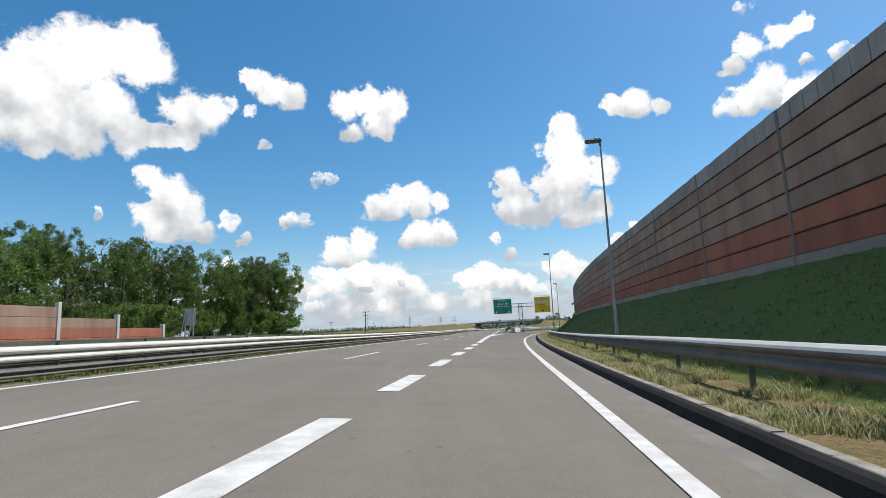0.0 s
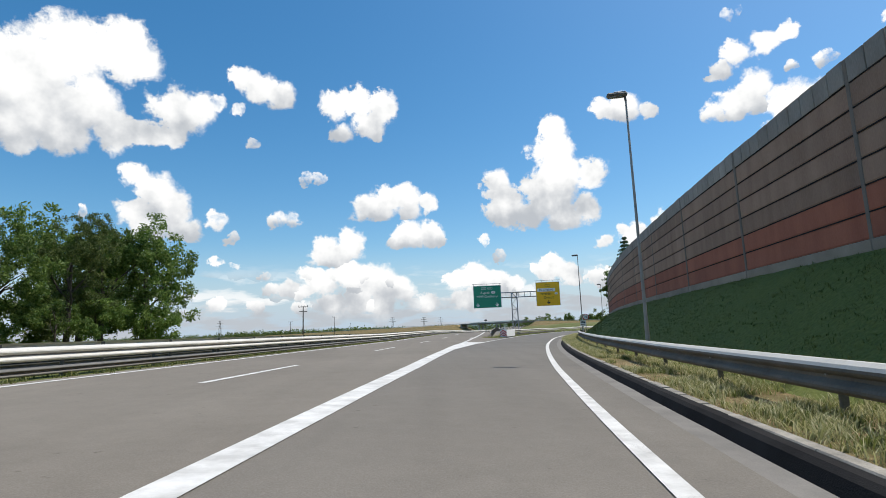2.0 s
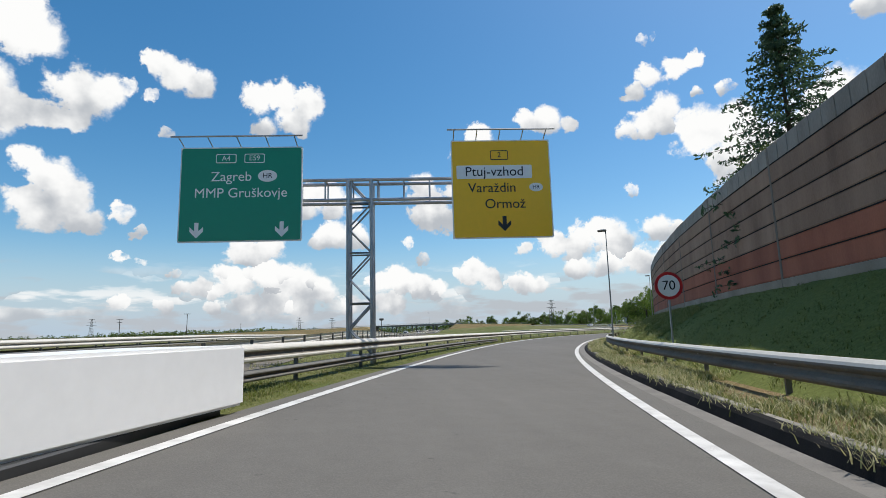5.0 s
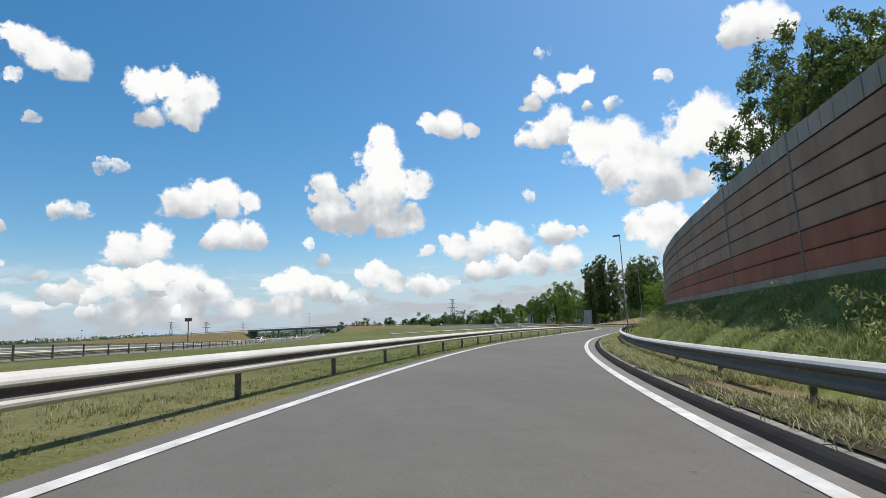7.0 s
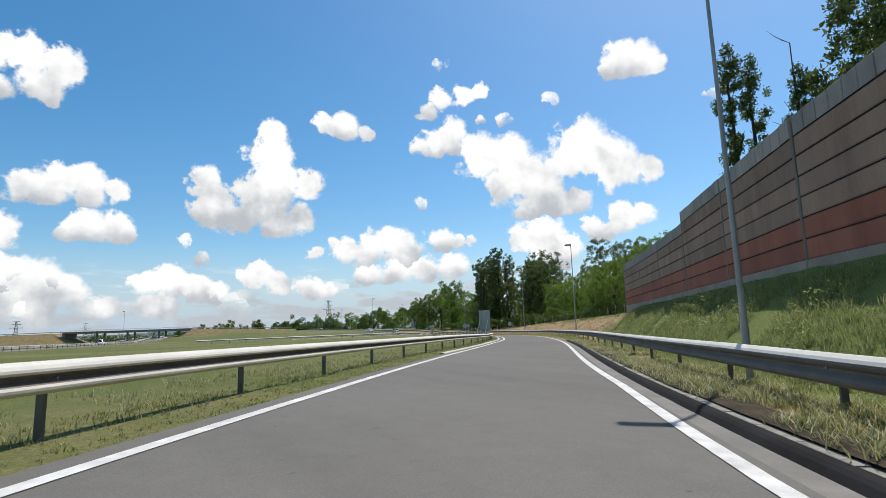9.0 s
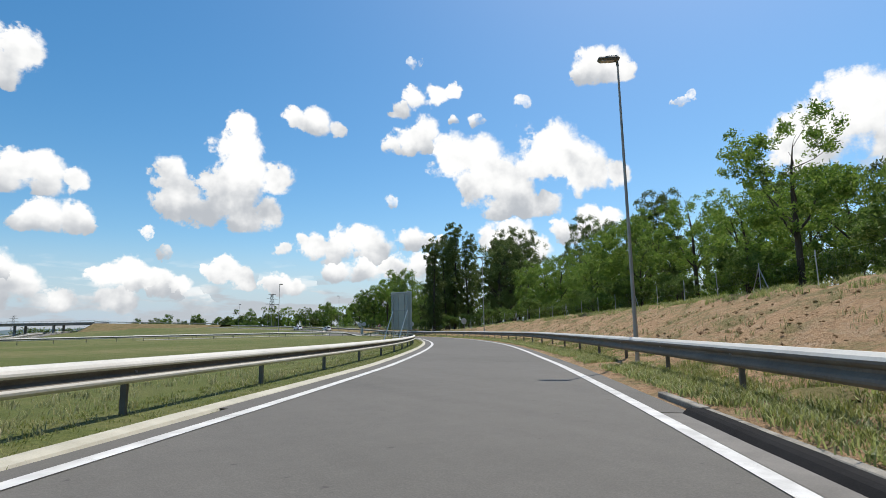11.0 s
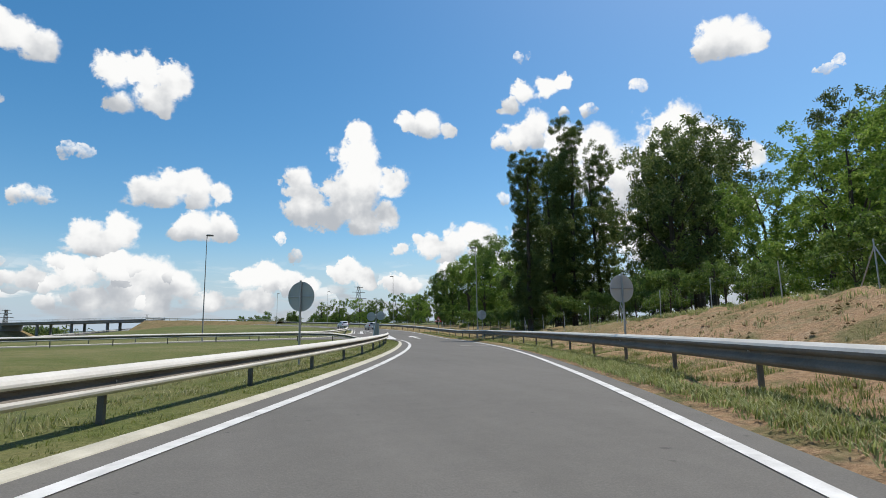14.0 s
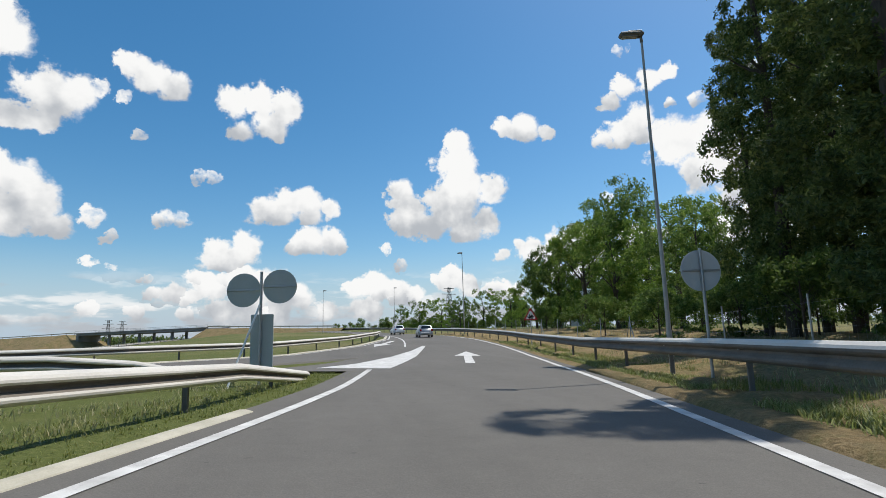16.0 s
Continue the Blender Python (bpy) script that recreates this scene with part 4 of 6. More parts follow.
def plate(w, h, t, material, r=0.06, seg=4):
    """A sheet in the xz plane with rounded corners, its face towards -y."""
    bm = bmesh.new()
    pts = []
    for cx, cz, a0 in ((w / 2 - r, h / 2 - r, 0), (-w / 2 + r, h / 2 - r, 90), (-w / 2 + r, -h / 2 + r, 180), (w / 2 - r, -h / 2 + r, 270)):
        for k in range(seg + 1):
            a = radians(a0 + 90 * k / seg)
            pts.append((cx + r * math.cos(a), cz + r * math.sin(a)))
    f = [bm.verts.new((x, -t / 2, z)) for x, z in pts]
    b = [bm.verts.new((x, t / 2, z)) for x, z in pts]
    bm.faces.new(f)
    bm.faces.new(b[::-1])
    for i in range(len(pts)):
        j = (i + 1) % len(pts)
        bm.faces.new((f[i], b[i], b[j], f[j]))
    return bm_mesh("plate", bm, material)


def disc(r, t, material, seg=28):
    bm = bmesh.new()
    tube_into(bm, (0, -t / 2, 0), (0, t / 2, 0), r, r, seg)
    return bm_mesh("disc", bm, material)


FACE = Matrix.Rotation(radians(90), 4, "X")  # lettering stands up, read from -y


def put(name, me, parent, x, y, z, label="", turn=None):
    return part(name, me, parent, label, Matrix.Translation((x, y, z)) @ (turn if turn is not None else Matrix.Identity(4)))


def down_arrow(size, material):
    bm = bmesh.new()
    a, b, c = size, size * 0.42, size * 0.13
    pts = [(-c, a / 2), (c, a / 2), (c, -0.05 * a), (b, 0.22 * a), (b, -0.08 * a), (0, -a / 2), (-b, -0.08 * a), (-b, 0.22 * a), (-c, -0.05 * a)]
    f = [bm.verts.new((x, -0.003, z)) for x, z in pts]
    g = [bm.verts.new((x, 0.003, z)) for x, z in pts]
    bm.faces.new(f)
    bm.faces.new(g[::-1])
    for i in range(len(pts)):
        j = (i + 1) % len(pts)
        bm.faces.new((f[i], g[i], g[j], f[j]))
    return bm_mesh("arrow", bm, material)


# ---------------------------------------------------------------- sign gantry
gantry = thing("sign_gantry", "galvanised lattice gantry with a green and a yellow direction sign", "sign gantry", pose(17.75, 128.2, gz(17.75, 128.2), 0, 0, -7))
bm = bmesh.new()
for x in (-0.42, 0.42):
    for y in (-0.3, 0.3):
        tube_into(bm, (x, y, -0.3), (x, y, 6.6), 0.075, 0.075, 8)
part("leg", bm_mesh("leg", bm, M_ZINC), gantry, "galvanised lattice mast")
bm = bmesh.new()
for k in range(7):
    z0, z1 = 0.3 + k * 0.9, 1.2 + k * 0.9
    for y in (-0.3, 0.3):
        tube_into(bm, (-0.42, y, z0), (0.42, y, z1) if k % 2 else (0.42, y, z0), 0.035, 0.035, 6)
        tube_into(bm, (0.42, y, z0) if k % 2 == 0 else (-0.42, y, z1), (-0.42, y, z1) if k % 2 == 0 else (0.42, y, z1), 0.035, 0.035, 6)
    tube_into(bm, (-0.42, -0.3, z0), (-0.42, 0.3, z1), 0.03, 0.03, 6)
    tube_into(bm, (0.42, -0.3, z0), (0.42, 0.3, z1), 0.03, 0.03, 6)
part("bracing", bm_mesh("bracing", bm, M_ZINC), gantry)
bm = bmesh.new()
for y in (-0.3, 0.3):
    for z in (5.85, 6.6):
        tube_into(bm, (-6.0, y, z), (6.9, y, z), 0.065, 0.065, 8)
for k in range(14):
    x0 = -6.0 + k * 0.95
    for y in (-0.3, 0.3):
        tube_into(bm, (x0, y, 5.85), (x0, y, 6.6), 0.03, 0.03, 6)
    tube_into(bm, (x0, -0.3, 6.6), (x0, 0.3, 6.6), 0.03, 0.03, 6)
part("crossbeam", bm_mesh("crossbeam", bm, M_ZINC), gantry)


def direction_sign(x, z, w, h, sheet, ink, label):
    board = put("sign_board", plate(w, h, 0.06, M_WHITE), gantry, x, -0.62, z, label)
    put("sheet", plate(w - 0.09, h - 0.09, 0.012, sheet), board, 0, -0.038, 0)
    bm = bmesh.new()
    tube_into(bm, (-w / 2 - 0.15, -0.55, h / 2 + 0.22), (w / 2 + 0.1, -0.55, h / 2 + 0.22), 0.03, 0.03, 6)
    for k in range(5):
        xx = -w / 2 + 0.1 + k * (w - 0.3) / 4
        tube_into(bm, (xx, 0.05, h / 2), (xx, -0.55, h / 2 + 0.22), 0.02, 0.02, 6)
    put("lamp_bar", bm_mesh("lamp_bar", bm, M_ZINC), board, 0, 0, 0)
    bm = bmesh.new()
    for k in (-0.36, 0.0, 0.36):
        box_into(bm, k * w, 0.07, 0, 0.07, 0.08, h - 0.2)
    put("back_rail", bm_mesh("back_rail", bm, M_ZINC), board, 0, 0, 0)
    return board


green = direction_sign(-4.15, 6.05, 4.30, 3.45, M_GREEN_SIGN, M_WHITE, "green direction sign with white lettering")
put("lettering", words("Zagreb", 0.50, M_WHITE), green, -0.35, -0.048, 0.62, turn=FACE)
put("lettering", words("MMP Gruškovje", 0.50, M_WHITE), green, 0.0, -0.048, 0.02, turn=FACE)
put("badge", disc(0.27, 0.008, M_WHITE), green, 0.92, -0.048, 0.64, turn=Matrix.Diagonal((1.25, 1, 0.8, 1)))
put("lettering", words("HR", 0.26, M_BLACK), green, 0.92, -0.056, 0.64, turn=FACE)
for x, txt in ((-0.55, "A4"), (0.45, "E59")):
    put("badge_rim", plate(0.72, 0.34, 0.006, M_WHITE, 0.05), green, x, -0.046, 1.30)
    put("badge", plate(0.66, 0.28, 0.006, M_GREEN_SIGN, 0.04), green, x, -0.051, 1.30)
    put("lettering", words(txt, 0.26, M_WHITE), green, x, -0.056, 1.30, turn=FACE)
for x in (-1.5, 1.45):
    put("arrow", down_arrow(0.55, M_WHITE), green, x, -0.048, -1.30)
yellow = direction_sign(5.15, 6.10, 3.62, 3.65, M_YELLOW_SIGN, M_BLACK, "yellow direction sign with black lettering")
put("panel", plate(2.75, 0.50, 0.008, M_WHITE, 0.04), yellow, -0.25, -0.048, 0.62)
put("lettering", words("Ptuj-vzhod", 0.50, M_BLACK), yellow, -0.25, -0.056, 0.62, turn=FACE)
put("lettering", words("Varaždin", 0.50, M_BLACK), yellow, -0.35, -0.048, 0.02, turn=FACE)
put("badge", disc(0.2, 0.008, M_WHITE), yellow, 1.25, -0.048, 0.03, turn=Matrix.Diagonal((1.25, 1, 0.8, 1)))
put("lettering", words("HR", 0.2, M_BLACK), yellow, 1.25, -0.056, 0.03, turn=FACE)
put("lettering", words("Ormož", 0.50, M_BLACK), yellow, 0.1, -0.048, -0.58, turn=FACE)
put("badge_rim", plate(0.66, 0.36, 0.006, M_BLACK, 0.05), yellow, -0.05, -0.046, 1.25)
put("badge", plate(0.60, 0.30, 0.006, M_YELLOW_SIGN, 0.04), yellow, -0.05, -0.051, 1.25)
put("lettering", words("2", 0.27, M_BLACK), yellow, -0.05, -0.056, 1.25, turn=FACE)
put("arrow", down_arrow(0.55, M_BLACK), yellow, 0.05, -0.048, -1.30)

# ---------------------------------------------------------------- crash cushion at the gore
cushion = thing("crash_cushion", "white crash cushion with red-white chevron nose on the gore", "crash cushion", pose(13.75, 112.3, gz(13.75, 112.3), 0, 0, -14))
bm = bmesh.new()
prof = [(-0.38, 0.0), (0.38, 0.0), (0.95, 5.2), (-0.95, 5.2)]
lo = [bm.verts.new((x, y, 0.12)) for x, y in prof]
hi = [bm.verts.new((x, y, 0.98)) for x, y in prof]
bm.faces.new(lo[::-1])
bm.faces.new(hi)
for i in range(4):
    j = (i + 1) % 4
    bm.faces.new((lo[i], lo[j], hi[j], hi[i]))
bmesh.ops.bevel(bm, geom=bm.edges[:], offset=0.04, segments=2, affect="EDGES")
part("body", bm_mesh("body", bm, M_WHITE), cushion, "white tapered body")
put("nose", plate(0.84, 0.92, 0.05, M_WHITE, 0.1), cushion, 0, -0.06, 0.56)
for k in range(3):
    bm = bmesh.new()
    z0 = 0.14 + k * 0.30
    for sgn in (-1, 1):
        q = [bm.verts.new(v) for v in ((0, -0.089, z0 + 0.26), (0, -0.089, z0 + 0.10), (sgn * 0.40, -0.089, max(z0 - 0.24, 0.12)), (sgn * 0.40, -0.089, max(z0 - 0.08, 0.12)))]
        bm.faces.new(q if sgn > 0 else q[::-1])
    part("chevron", bm_mesh("chevron", bm, M_SIGN_RED), cushion, "red chevron stripe")
part("base", box("base", (0, 2.4, 0.05), (1.3, 5.4, 0.14), M_DARK, 0.02), cushion)

# ---------------------------------------------------------------- small signs


def speed_sign(x, y, turn):
    sg = thing("speed_sign", "round white speed sign with red rim and black 70", "road sign", pose(x, y, gz(x, y), 0, 0, -turn))
    part("pole", tube("pole", (0, 0.05, -0.5), (0, 0.05, 2.9), 0.035, 0.035, M_ZINC), sg)
    put("rim", disc(0.46, 0.03, M_SIGN_RED), sg, 0, 0, 2.45)
    put("face", disc(0.36, 0.02, M_WHITE), sg, 0, -0.012, 2.45)
    put("lettering", words("70", 0.44, M_BLACK), sg, 0, -0.026, 2.45, turn=FACE)


x, y = plan(129.0, 4.85)
speed_sign(x, y, 12)


def small_board(x, y, turn):
    sg = thing("notice_board", "small white board with unreadable black lines on the bank", "road sign", pose(x, y, gz(x, y), 0, 0, -turn))
    part("pole", tube("pole", (0, 0.04, -0.5), (0, 0.04, 1.6), 0.03, 0.03, M_ZINC), sg)
    put("board", plate(0.50, 0.50, 0.02, M_WHITE, 0.05), sg, 0, 0, 1.40)
    put("printed_bar", plate(0.38, 0.045, 0.006, M_POST, 0.01, 1), sg, 0, -0.014, 1.56)
    put("printed_bar", plate(0.40, 0.07, 0.006, M_BLACK, 0.01, 1), sg, 0, -0.014, 1.46)
    put("printed_bar", plate(0.12, 0.10, 0.006, M_POST, 0.01, 1), sg, -0.12, -0.014, 1.30)
    put("lettering", words("0", 0.22, M_BLACK), sg, 0.06, -0.016, 1.29, turn=FACE)


x, y = plan(93.8, 4.75)
small_board(x, y, 12)


def disc_sign_back(x, y, z, turn, r, sheet):
    g0 = gz(x, y)
    sg = thing("round_sign", "round road sign seen from its grey back on a steel pole", "road sign", pose(x, y, g0, 0, 0, -turn), group="round signs from behind")
    part("pole", tube("pole", (0, 0, -0.5), (0, 0, z - g0 + r + 0.04), 0.036, 0.036, M_ZINC), sg)
    put("plate", disc(r, 0.014, sheet), sg, 0, 0.05, z - g0)
    put("face", disc(r - 0.01, 0.006, M_WHITE), sg, 0, 0.062, z - g0)
    put("clamp", box("clamp", (0, 0.03, 0), (2 * r * 0.94, 0.03, 0.05), M_ZINC, 0.006), sg, 0, 0, z - g0)


for x, y, z, turn, sheet in ((137.0, 288.8, 2.52, 4, M_SIGN_PALE), (126.2, 292.0, 2.35, 40, M_SIGN_BACK), (150.0, 325.8, 2.62, 8, M_SIGN_PALE)):
    disc_sign_back(x, y, z, turn, 0.5, sheet)

# twin signs at the merge
g0 = gz(139.4, 330.0)
twin = thing("twin_signs", "two round sign backs and a marker board on one braced pole", "road sign", pose(139.4, 330.0, g0, 0, 0, -12))
part("pole", tube("pole", (0, 0, -0.5), (0, 0, 3.02), 0.04, 0.04, M_ZINC), twin)
part("brace", tube("brace", (-0.02, -0.02, 2.1), (-0.55, -1.0, -0.3), 0.03, 0.03, M_WHITE), twin, "pale slanted brace")
for sgn in (-1, 1):
    put("plate", disc(0.47, 0.014, M_SIGN_BACK), twin, sgn * 0.50, 0.05, 2.56 + 0.04 * sgn)
    put("clamp", box("clamp", (0, 0.03, 0), (0.92, 0.03, 0.05), M_ZINC, 0.006), twin, sgn * 0.5, 0, 2.56 + 0.04 * sgn)
put("marker_board", plate(0.62, 1.45, 0.03, M_SIGN_BACK, 0.03), twin, 0.03, 0.06, 1.12)

# warning triangle
x, y = plan(392.5, 5.25)
tri = thing("warning_sign", "triangular red-rimmed warning sign with two arrows", "road sign", pose(x, y, gz(x, y), 0, 0, -14))
part("pole", tube("pole", (0, 0.05, -0.5), (0, 0.05, 2.3), 0.035, 0.035, M_ZINC), tri)


def triangle(r, y, material):
    bm = bmesh.new()
    p = [(0, r), (-r * 0.87, -r / 2), (r * 0.87, -r / 2)]
    f = [bm.verts.new((x, y - 0.008, z)) for x, z in p]
    b = [bm.verts.new((x, y + 0.008, z)) for x, z in p]
    bm.faces.new(f)
    bm.faces.new(b[::-1])
    for i in range(3):
        bm.faces.new((f[i], f[(i + 1) % 3], b[(i + 1) % 3], b[i]))
    bmesh.ops.bevel(bm, geom=[e for e in bm.edges if abs(e.verts[0].co.y - e.verts[1].co.y) > 0.01], offset=0.05, segments=3, affect="EDGES")
    return bm_mesh("triangle", bm, material)


put("rim", triangle(0.62, 0, M_SIGN_RED), tri, 0, 0, 2.2)
put("face", triangle(0.44, -0.012, M_WHITE), tri, 0, 0, 2.2)
put("arrow", down_arrow(0.36, M_BLACK), tri, -0.09, -0.026, 2.14)
put("arrow", down_arrow(0.36, M_BLACK), tri, 0.09, -0.026, 2.14, turn=Matrix.Rotation(math.pi, 4, "Y"))

# large sign seen from behind
x, y = 107.5, 258.2
g0 = gz(x, y)
board = thing("large_sign", "large sign board seen from its ribbed grey back, on braced posts", "road sign", pose(x, y, g0, 0, 0, 114))
W, Z0, Z1 = 2.05, 1.25 - g0, 4.35 - g0
part("sheet", box("sheet", (0, 0.0, (Z0 + Z1) / 2), (W, 0.03, Z1 - Z0), M_SIGN_BACK, 0.01), board)
part("face", box("face", (0, -0.022, (Z0 + Z1) / 2), (W - 0.04, 0.01, Z1 - Z0 - 0.04), M_WHITE, 0.003), board)
for k in range(4):
    part("rib", box("rib", (-W / 2 + 0.06 + k * (W - 0.12) / 3, 0.045, (Z0 + Z1) / 2), (0.032, 0.06, Z1 - Z0), M_SIGN_BACK, 0.006), board)
for z in (Z0 + 0.1, (Z0 + Z1) / 2, Z1 - 0.1):
    part("crossrail", box("crossrail", (0, 0.10, z), (W, 0.05, 0.06), M_ZINC, 0.008), board)
for xx in (-0.72, 0.72):
    part("post", tube("post", (xx, 0.16, -0.5), (xx, 0.16, Z1 - 0.2), 0.045, 0.045, M_ZINC), board)
    part("brace", tube("brace", (xx, 0.20, (Z0 + Z1) / 2), (xx, 1.75, -0.2), 0.04, 0.04, M_WHITE), board, "pale slanted brace")

# ---------------------------------------------------------------- plants
rng = np.random.default_rng(7)


def leaf_mesh(name, centres, sizes, material, per, spread, droop=0.2):
    """Leaf clumps: at every centre some folded leaf sprays turned at random."""
    n = len(centres)
    c = np.repeat(np.asarray(centres), per, 0)
    r = np.repeat(np.asarray(sizes), per)
    off = rng.normal(size=(n * per, 3))
    off /= np.linalg.norm(off, axis=1)[:, None] + 1e-9
    c = c + off * (rng.random(n * per) ** 0.5 * spread * np.repeat(np.asarray(sizes), per) * 2.2)[:, None]
    a = rng.normal(size=(n * per, 3))
    a[:, 2] -= droop
    a /= np.linalg.norm(a, axis=1)[:, None]
    b = np.cross(a, rng.normal(size=(n * per, 3)))
    b /= np.linalg.norm(b, axis=1)[:, None]
    k = r * rng.uniform(0.6, 1.25, n * per)
    L, Wd = (a * k[:, None]), (b * (k * 0.42)[:, None])
    lift = np.cross(a, b) * (k * 0.12)[:, None]
    v = np.stack([c - L * 0.5, c + Wd * 0.5 + lift, c + L * 0.5, c - Wd * 0.5 + lift], 1).reshape(-1, 3)
    i = np.arange(n * per) * 4
    f = np.concatenate([np.stack([i, i + 1, i + 2], 1), np.stack([i, i + 2, i + 3], 1)])
    me = bpy.data.meshes.new(name)
    me.from_pydata(v.tolist(), [], f.tolist())
    me.materials.append(material)
    return me


def limbs(bm, base, way, length, radius, depth, tips, seg=6, ratio=0.5, stray=0.16):
    """A bending tapered limb with side limbs."""
    p, d = Vector(base), Vector(way).normalized()
    steps = 4 if depth > 1 else 3
    for k in range(steps):
        q = p + d * (length / steps)
        r0, r1 = radius * (1 - 0.75 * k / steps), radius * (1 - 0.75 * (k + 1) / steps)
        tube_into(bm, p, q, r0, r1, seg)
        if depth > 0 and k >= 1:
            for _ in range(2):
                sway = Vector(rng.normal(size=3)) * 0.75
                sway.z = abs(sway.z) * 0.3
                limbs(bm, q, d * 0.45 + sway, length * ratio * rng.uniform(0.75, 1.25), r1 * 0.6, depth - 1, tips, 5)
        d = (d + Vector(rng.normal(size=3)) * stray).normalized()
        p = q
    tips.append(p.copy())


def crown_points(lobes, count, shell=0.72, tuft=24, pull=0.5):
    """Places in a crown of uneven lobes, more of them near the outside, drawn together into tufts."""
    vol = np.array([a * b * c for _, _, _, a, b, c in lobes])
    vol = vol ** 0.62
    pick = rng.choice(len(lobes), count, p=vol / vol.sum())
    d = rng.normal(size=(count, 3))
    d /= np.linalg.norm(d, axis=1)[:, None]
    rad = shell + (1 - shell) * rng.random(count) ** 0.7
    rad = np.where(rng.random(count) < 0.16, rng.random(count) ** 0.5, rad)
    lob = np.array(lobes)[pick]
    p = lob[:, :3] + d * rad[:, None] * lob[:, 3:]
    keep = np.array([noise.noise((x * 0.55, y * 0.55, z * 0.55)) > -0.22 for x, y, z in p])
    p = p[keep]
    heart = p[::tuft]
    near = np.concatenate([np.argmin(((q[:, None] - heart[None]) ** 2).sum(2), 1) for q in np.array_split(p, 8)])
    return p + (heart[near] - p) * pull


def broadleaf(h, w, material, count, size, lobes=9, low=0.22, per=5):
    """Meshes of a tree: trunk with limbs, and a crown."""
    bm = bmesh.new()
    tips = []
    th = h * 0.42
    tube_into(bm, (0, 0, -0.8), (0.05, 0, th), h * 0.020, h * 0.013, 9)
    for k in range(5):
        a = k * 2.4 + rng.uniform(0, 0.7)
        limbs(bm, (0.03, 0, th * (0.62 + 0.09 * k)), (math.cos(a), math.sin(a), 1.15), h * 0.26, h * 0.008, 1, tips, 6, 0.35)
    limbs(bm, (0.05, 0, th), (0.05, 0.02, 1), h * 0.38, h * 0.012, 1, tips, 6, 0.35)
    trunk = bm_mesh("trunk", bm, M_BARK)
    lob = [(0, 0, h * 0.62, w * 0.36, w * 0.36, h * 0.30)]
    for k in range(lobes):
        a = rng.uniform(0, math.tau)
        zz = h * rng.uniform(low + 0.10, 0.86)
        rr = w * 0.40 * (1 - ((zz / h - 0.52) / 0.55) ** 2)
        lob.append((rr * math.cos(a), rr * math.sin(a), zz, w * rng.uniform(0.15, 0.25), w * rng.uniform(0.15, 0.25), h * rng.uniform(0.08, 0.14)))
    pts = crown_points(lob, count)
    return trunk, leaf_mesh("crown", pts, np.full(len(pts), size), material, per, 0.55)


def columnar(h, w, material, count, size):
    """A tall ivy-clad tree: dense down to the ground, ragged top."""
    bm = bmesh.new()
    tips = []
    limbs(bm, (0, 0, -0.8), (0.02, 0.01, 1), h * 0.86, h * 0.014, 1, tips, 9, 0.10, 0.025)
    trunk = bm_mesh("trunk", bm, M_BARK)
    lob = []
    for k in range(15):
        zz = h * (0.07 + 0.86 * k / 14)
        rr = w * 0.5 * (0.80 - 0.40 * (zz / h) ** 3) * rng.uniform(0.5, 1.25)
        a = rng.uniform(0, math.tau)
        lob.append((rr * 0.35 * math.cos(a), rr * 0.35 * math.sin(a), zz, rr * 0.85, rr * 0.85, h * rng.uniform(0.05, 0.08)))
        a += rng.uniform(1.5, 4.5)
        lob.append((rr * 0.8 * math.cos(a), rr * 0.8 * math.sin(a), zz + h * 0.02, rr * 0.45, rr * 0.45, h * 0.045))
    pts = crown_points(lob, count, 0.7, 24, 0.42)
    return trunk, leaf_mesh("crown", pts, np.full(len(pts), size), material, 5, 0.55, 0.5)


def spruce(h, w):
    bm = bmesh.new()
    tube_into(bm, (0, 0, -0.5), (0, 0, h), h * 0.016, 0.02, 8)
    pts = []
    for k in range(21):
        z0 = h * (0.12 + 0.86 * k / 20)
        ln = min(w * 0.30, 0.10 + 0.56 * (h - z0))
        for j in range(7):
            a = j * math.tau / 7 + k * 0.7 + rng.uniform(-0.25, 0.25)
            l2 = ln * rng.uniform(0.7, 1.15)
            tip = Vector((math.cos(a) * l2, math.sin(a) * l2, z0 - l2 * 0.22))
            tube_into(bm, (0, 0, z0), tip, 0.03, 0.01, 4)
            for u in np.linspace(0.12, 1.0, 9):
                pts.append((tip.x * u, tip.y * u, z0 + (tip.z - z0) * u - 0.06))
    return bm_mesh("trunk", bm, M_BARK), leaf_mesh("needles", np.array(pts), np.full(len(pts), 0.26), M_NEEDLE, 8, 0.40, 0.5)


def stand(name, label, meshes, x, y, scale=1.0, turn=0.0, group="", sink=0.1, high=1.0, z=None):
    """One tree of its own at a place."""
    base = thing(name, label, "tree" if "shrub" not in name else "shrub", group=group)
    base.matrix_basis = Matrix.LocRotScale((x, y, (gz(x, y) if z is None else z) - sink), Euler((0, 0, turn)), (scale, scale, scale * high))
    part("trunk", meshes[0], base)
    part("crown", meshes[1], base)
    return base


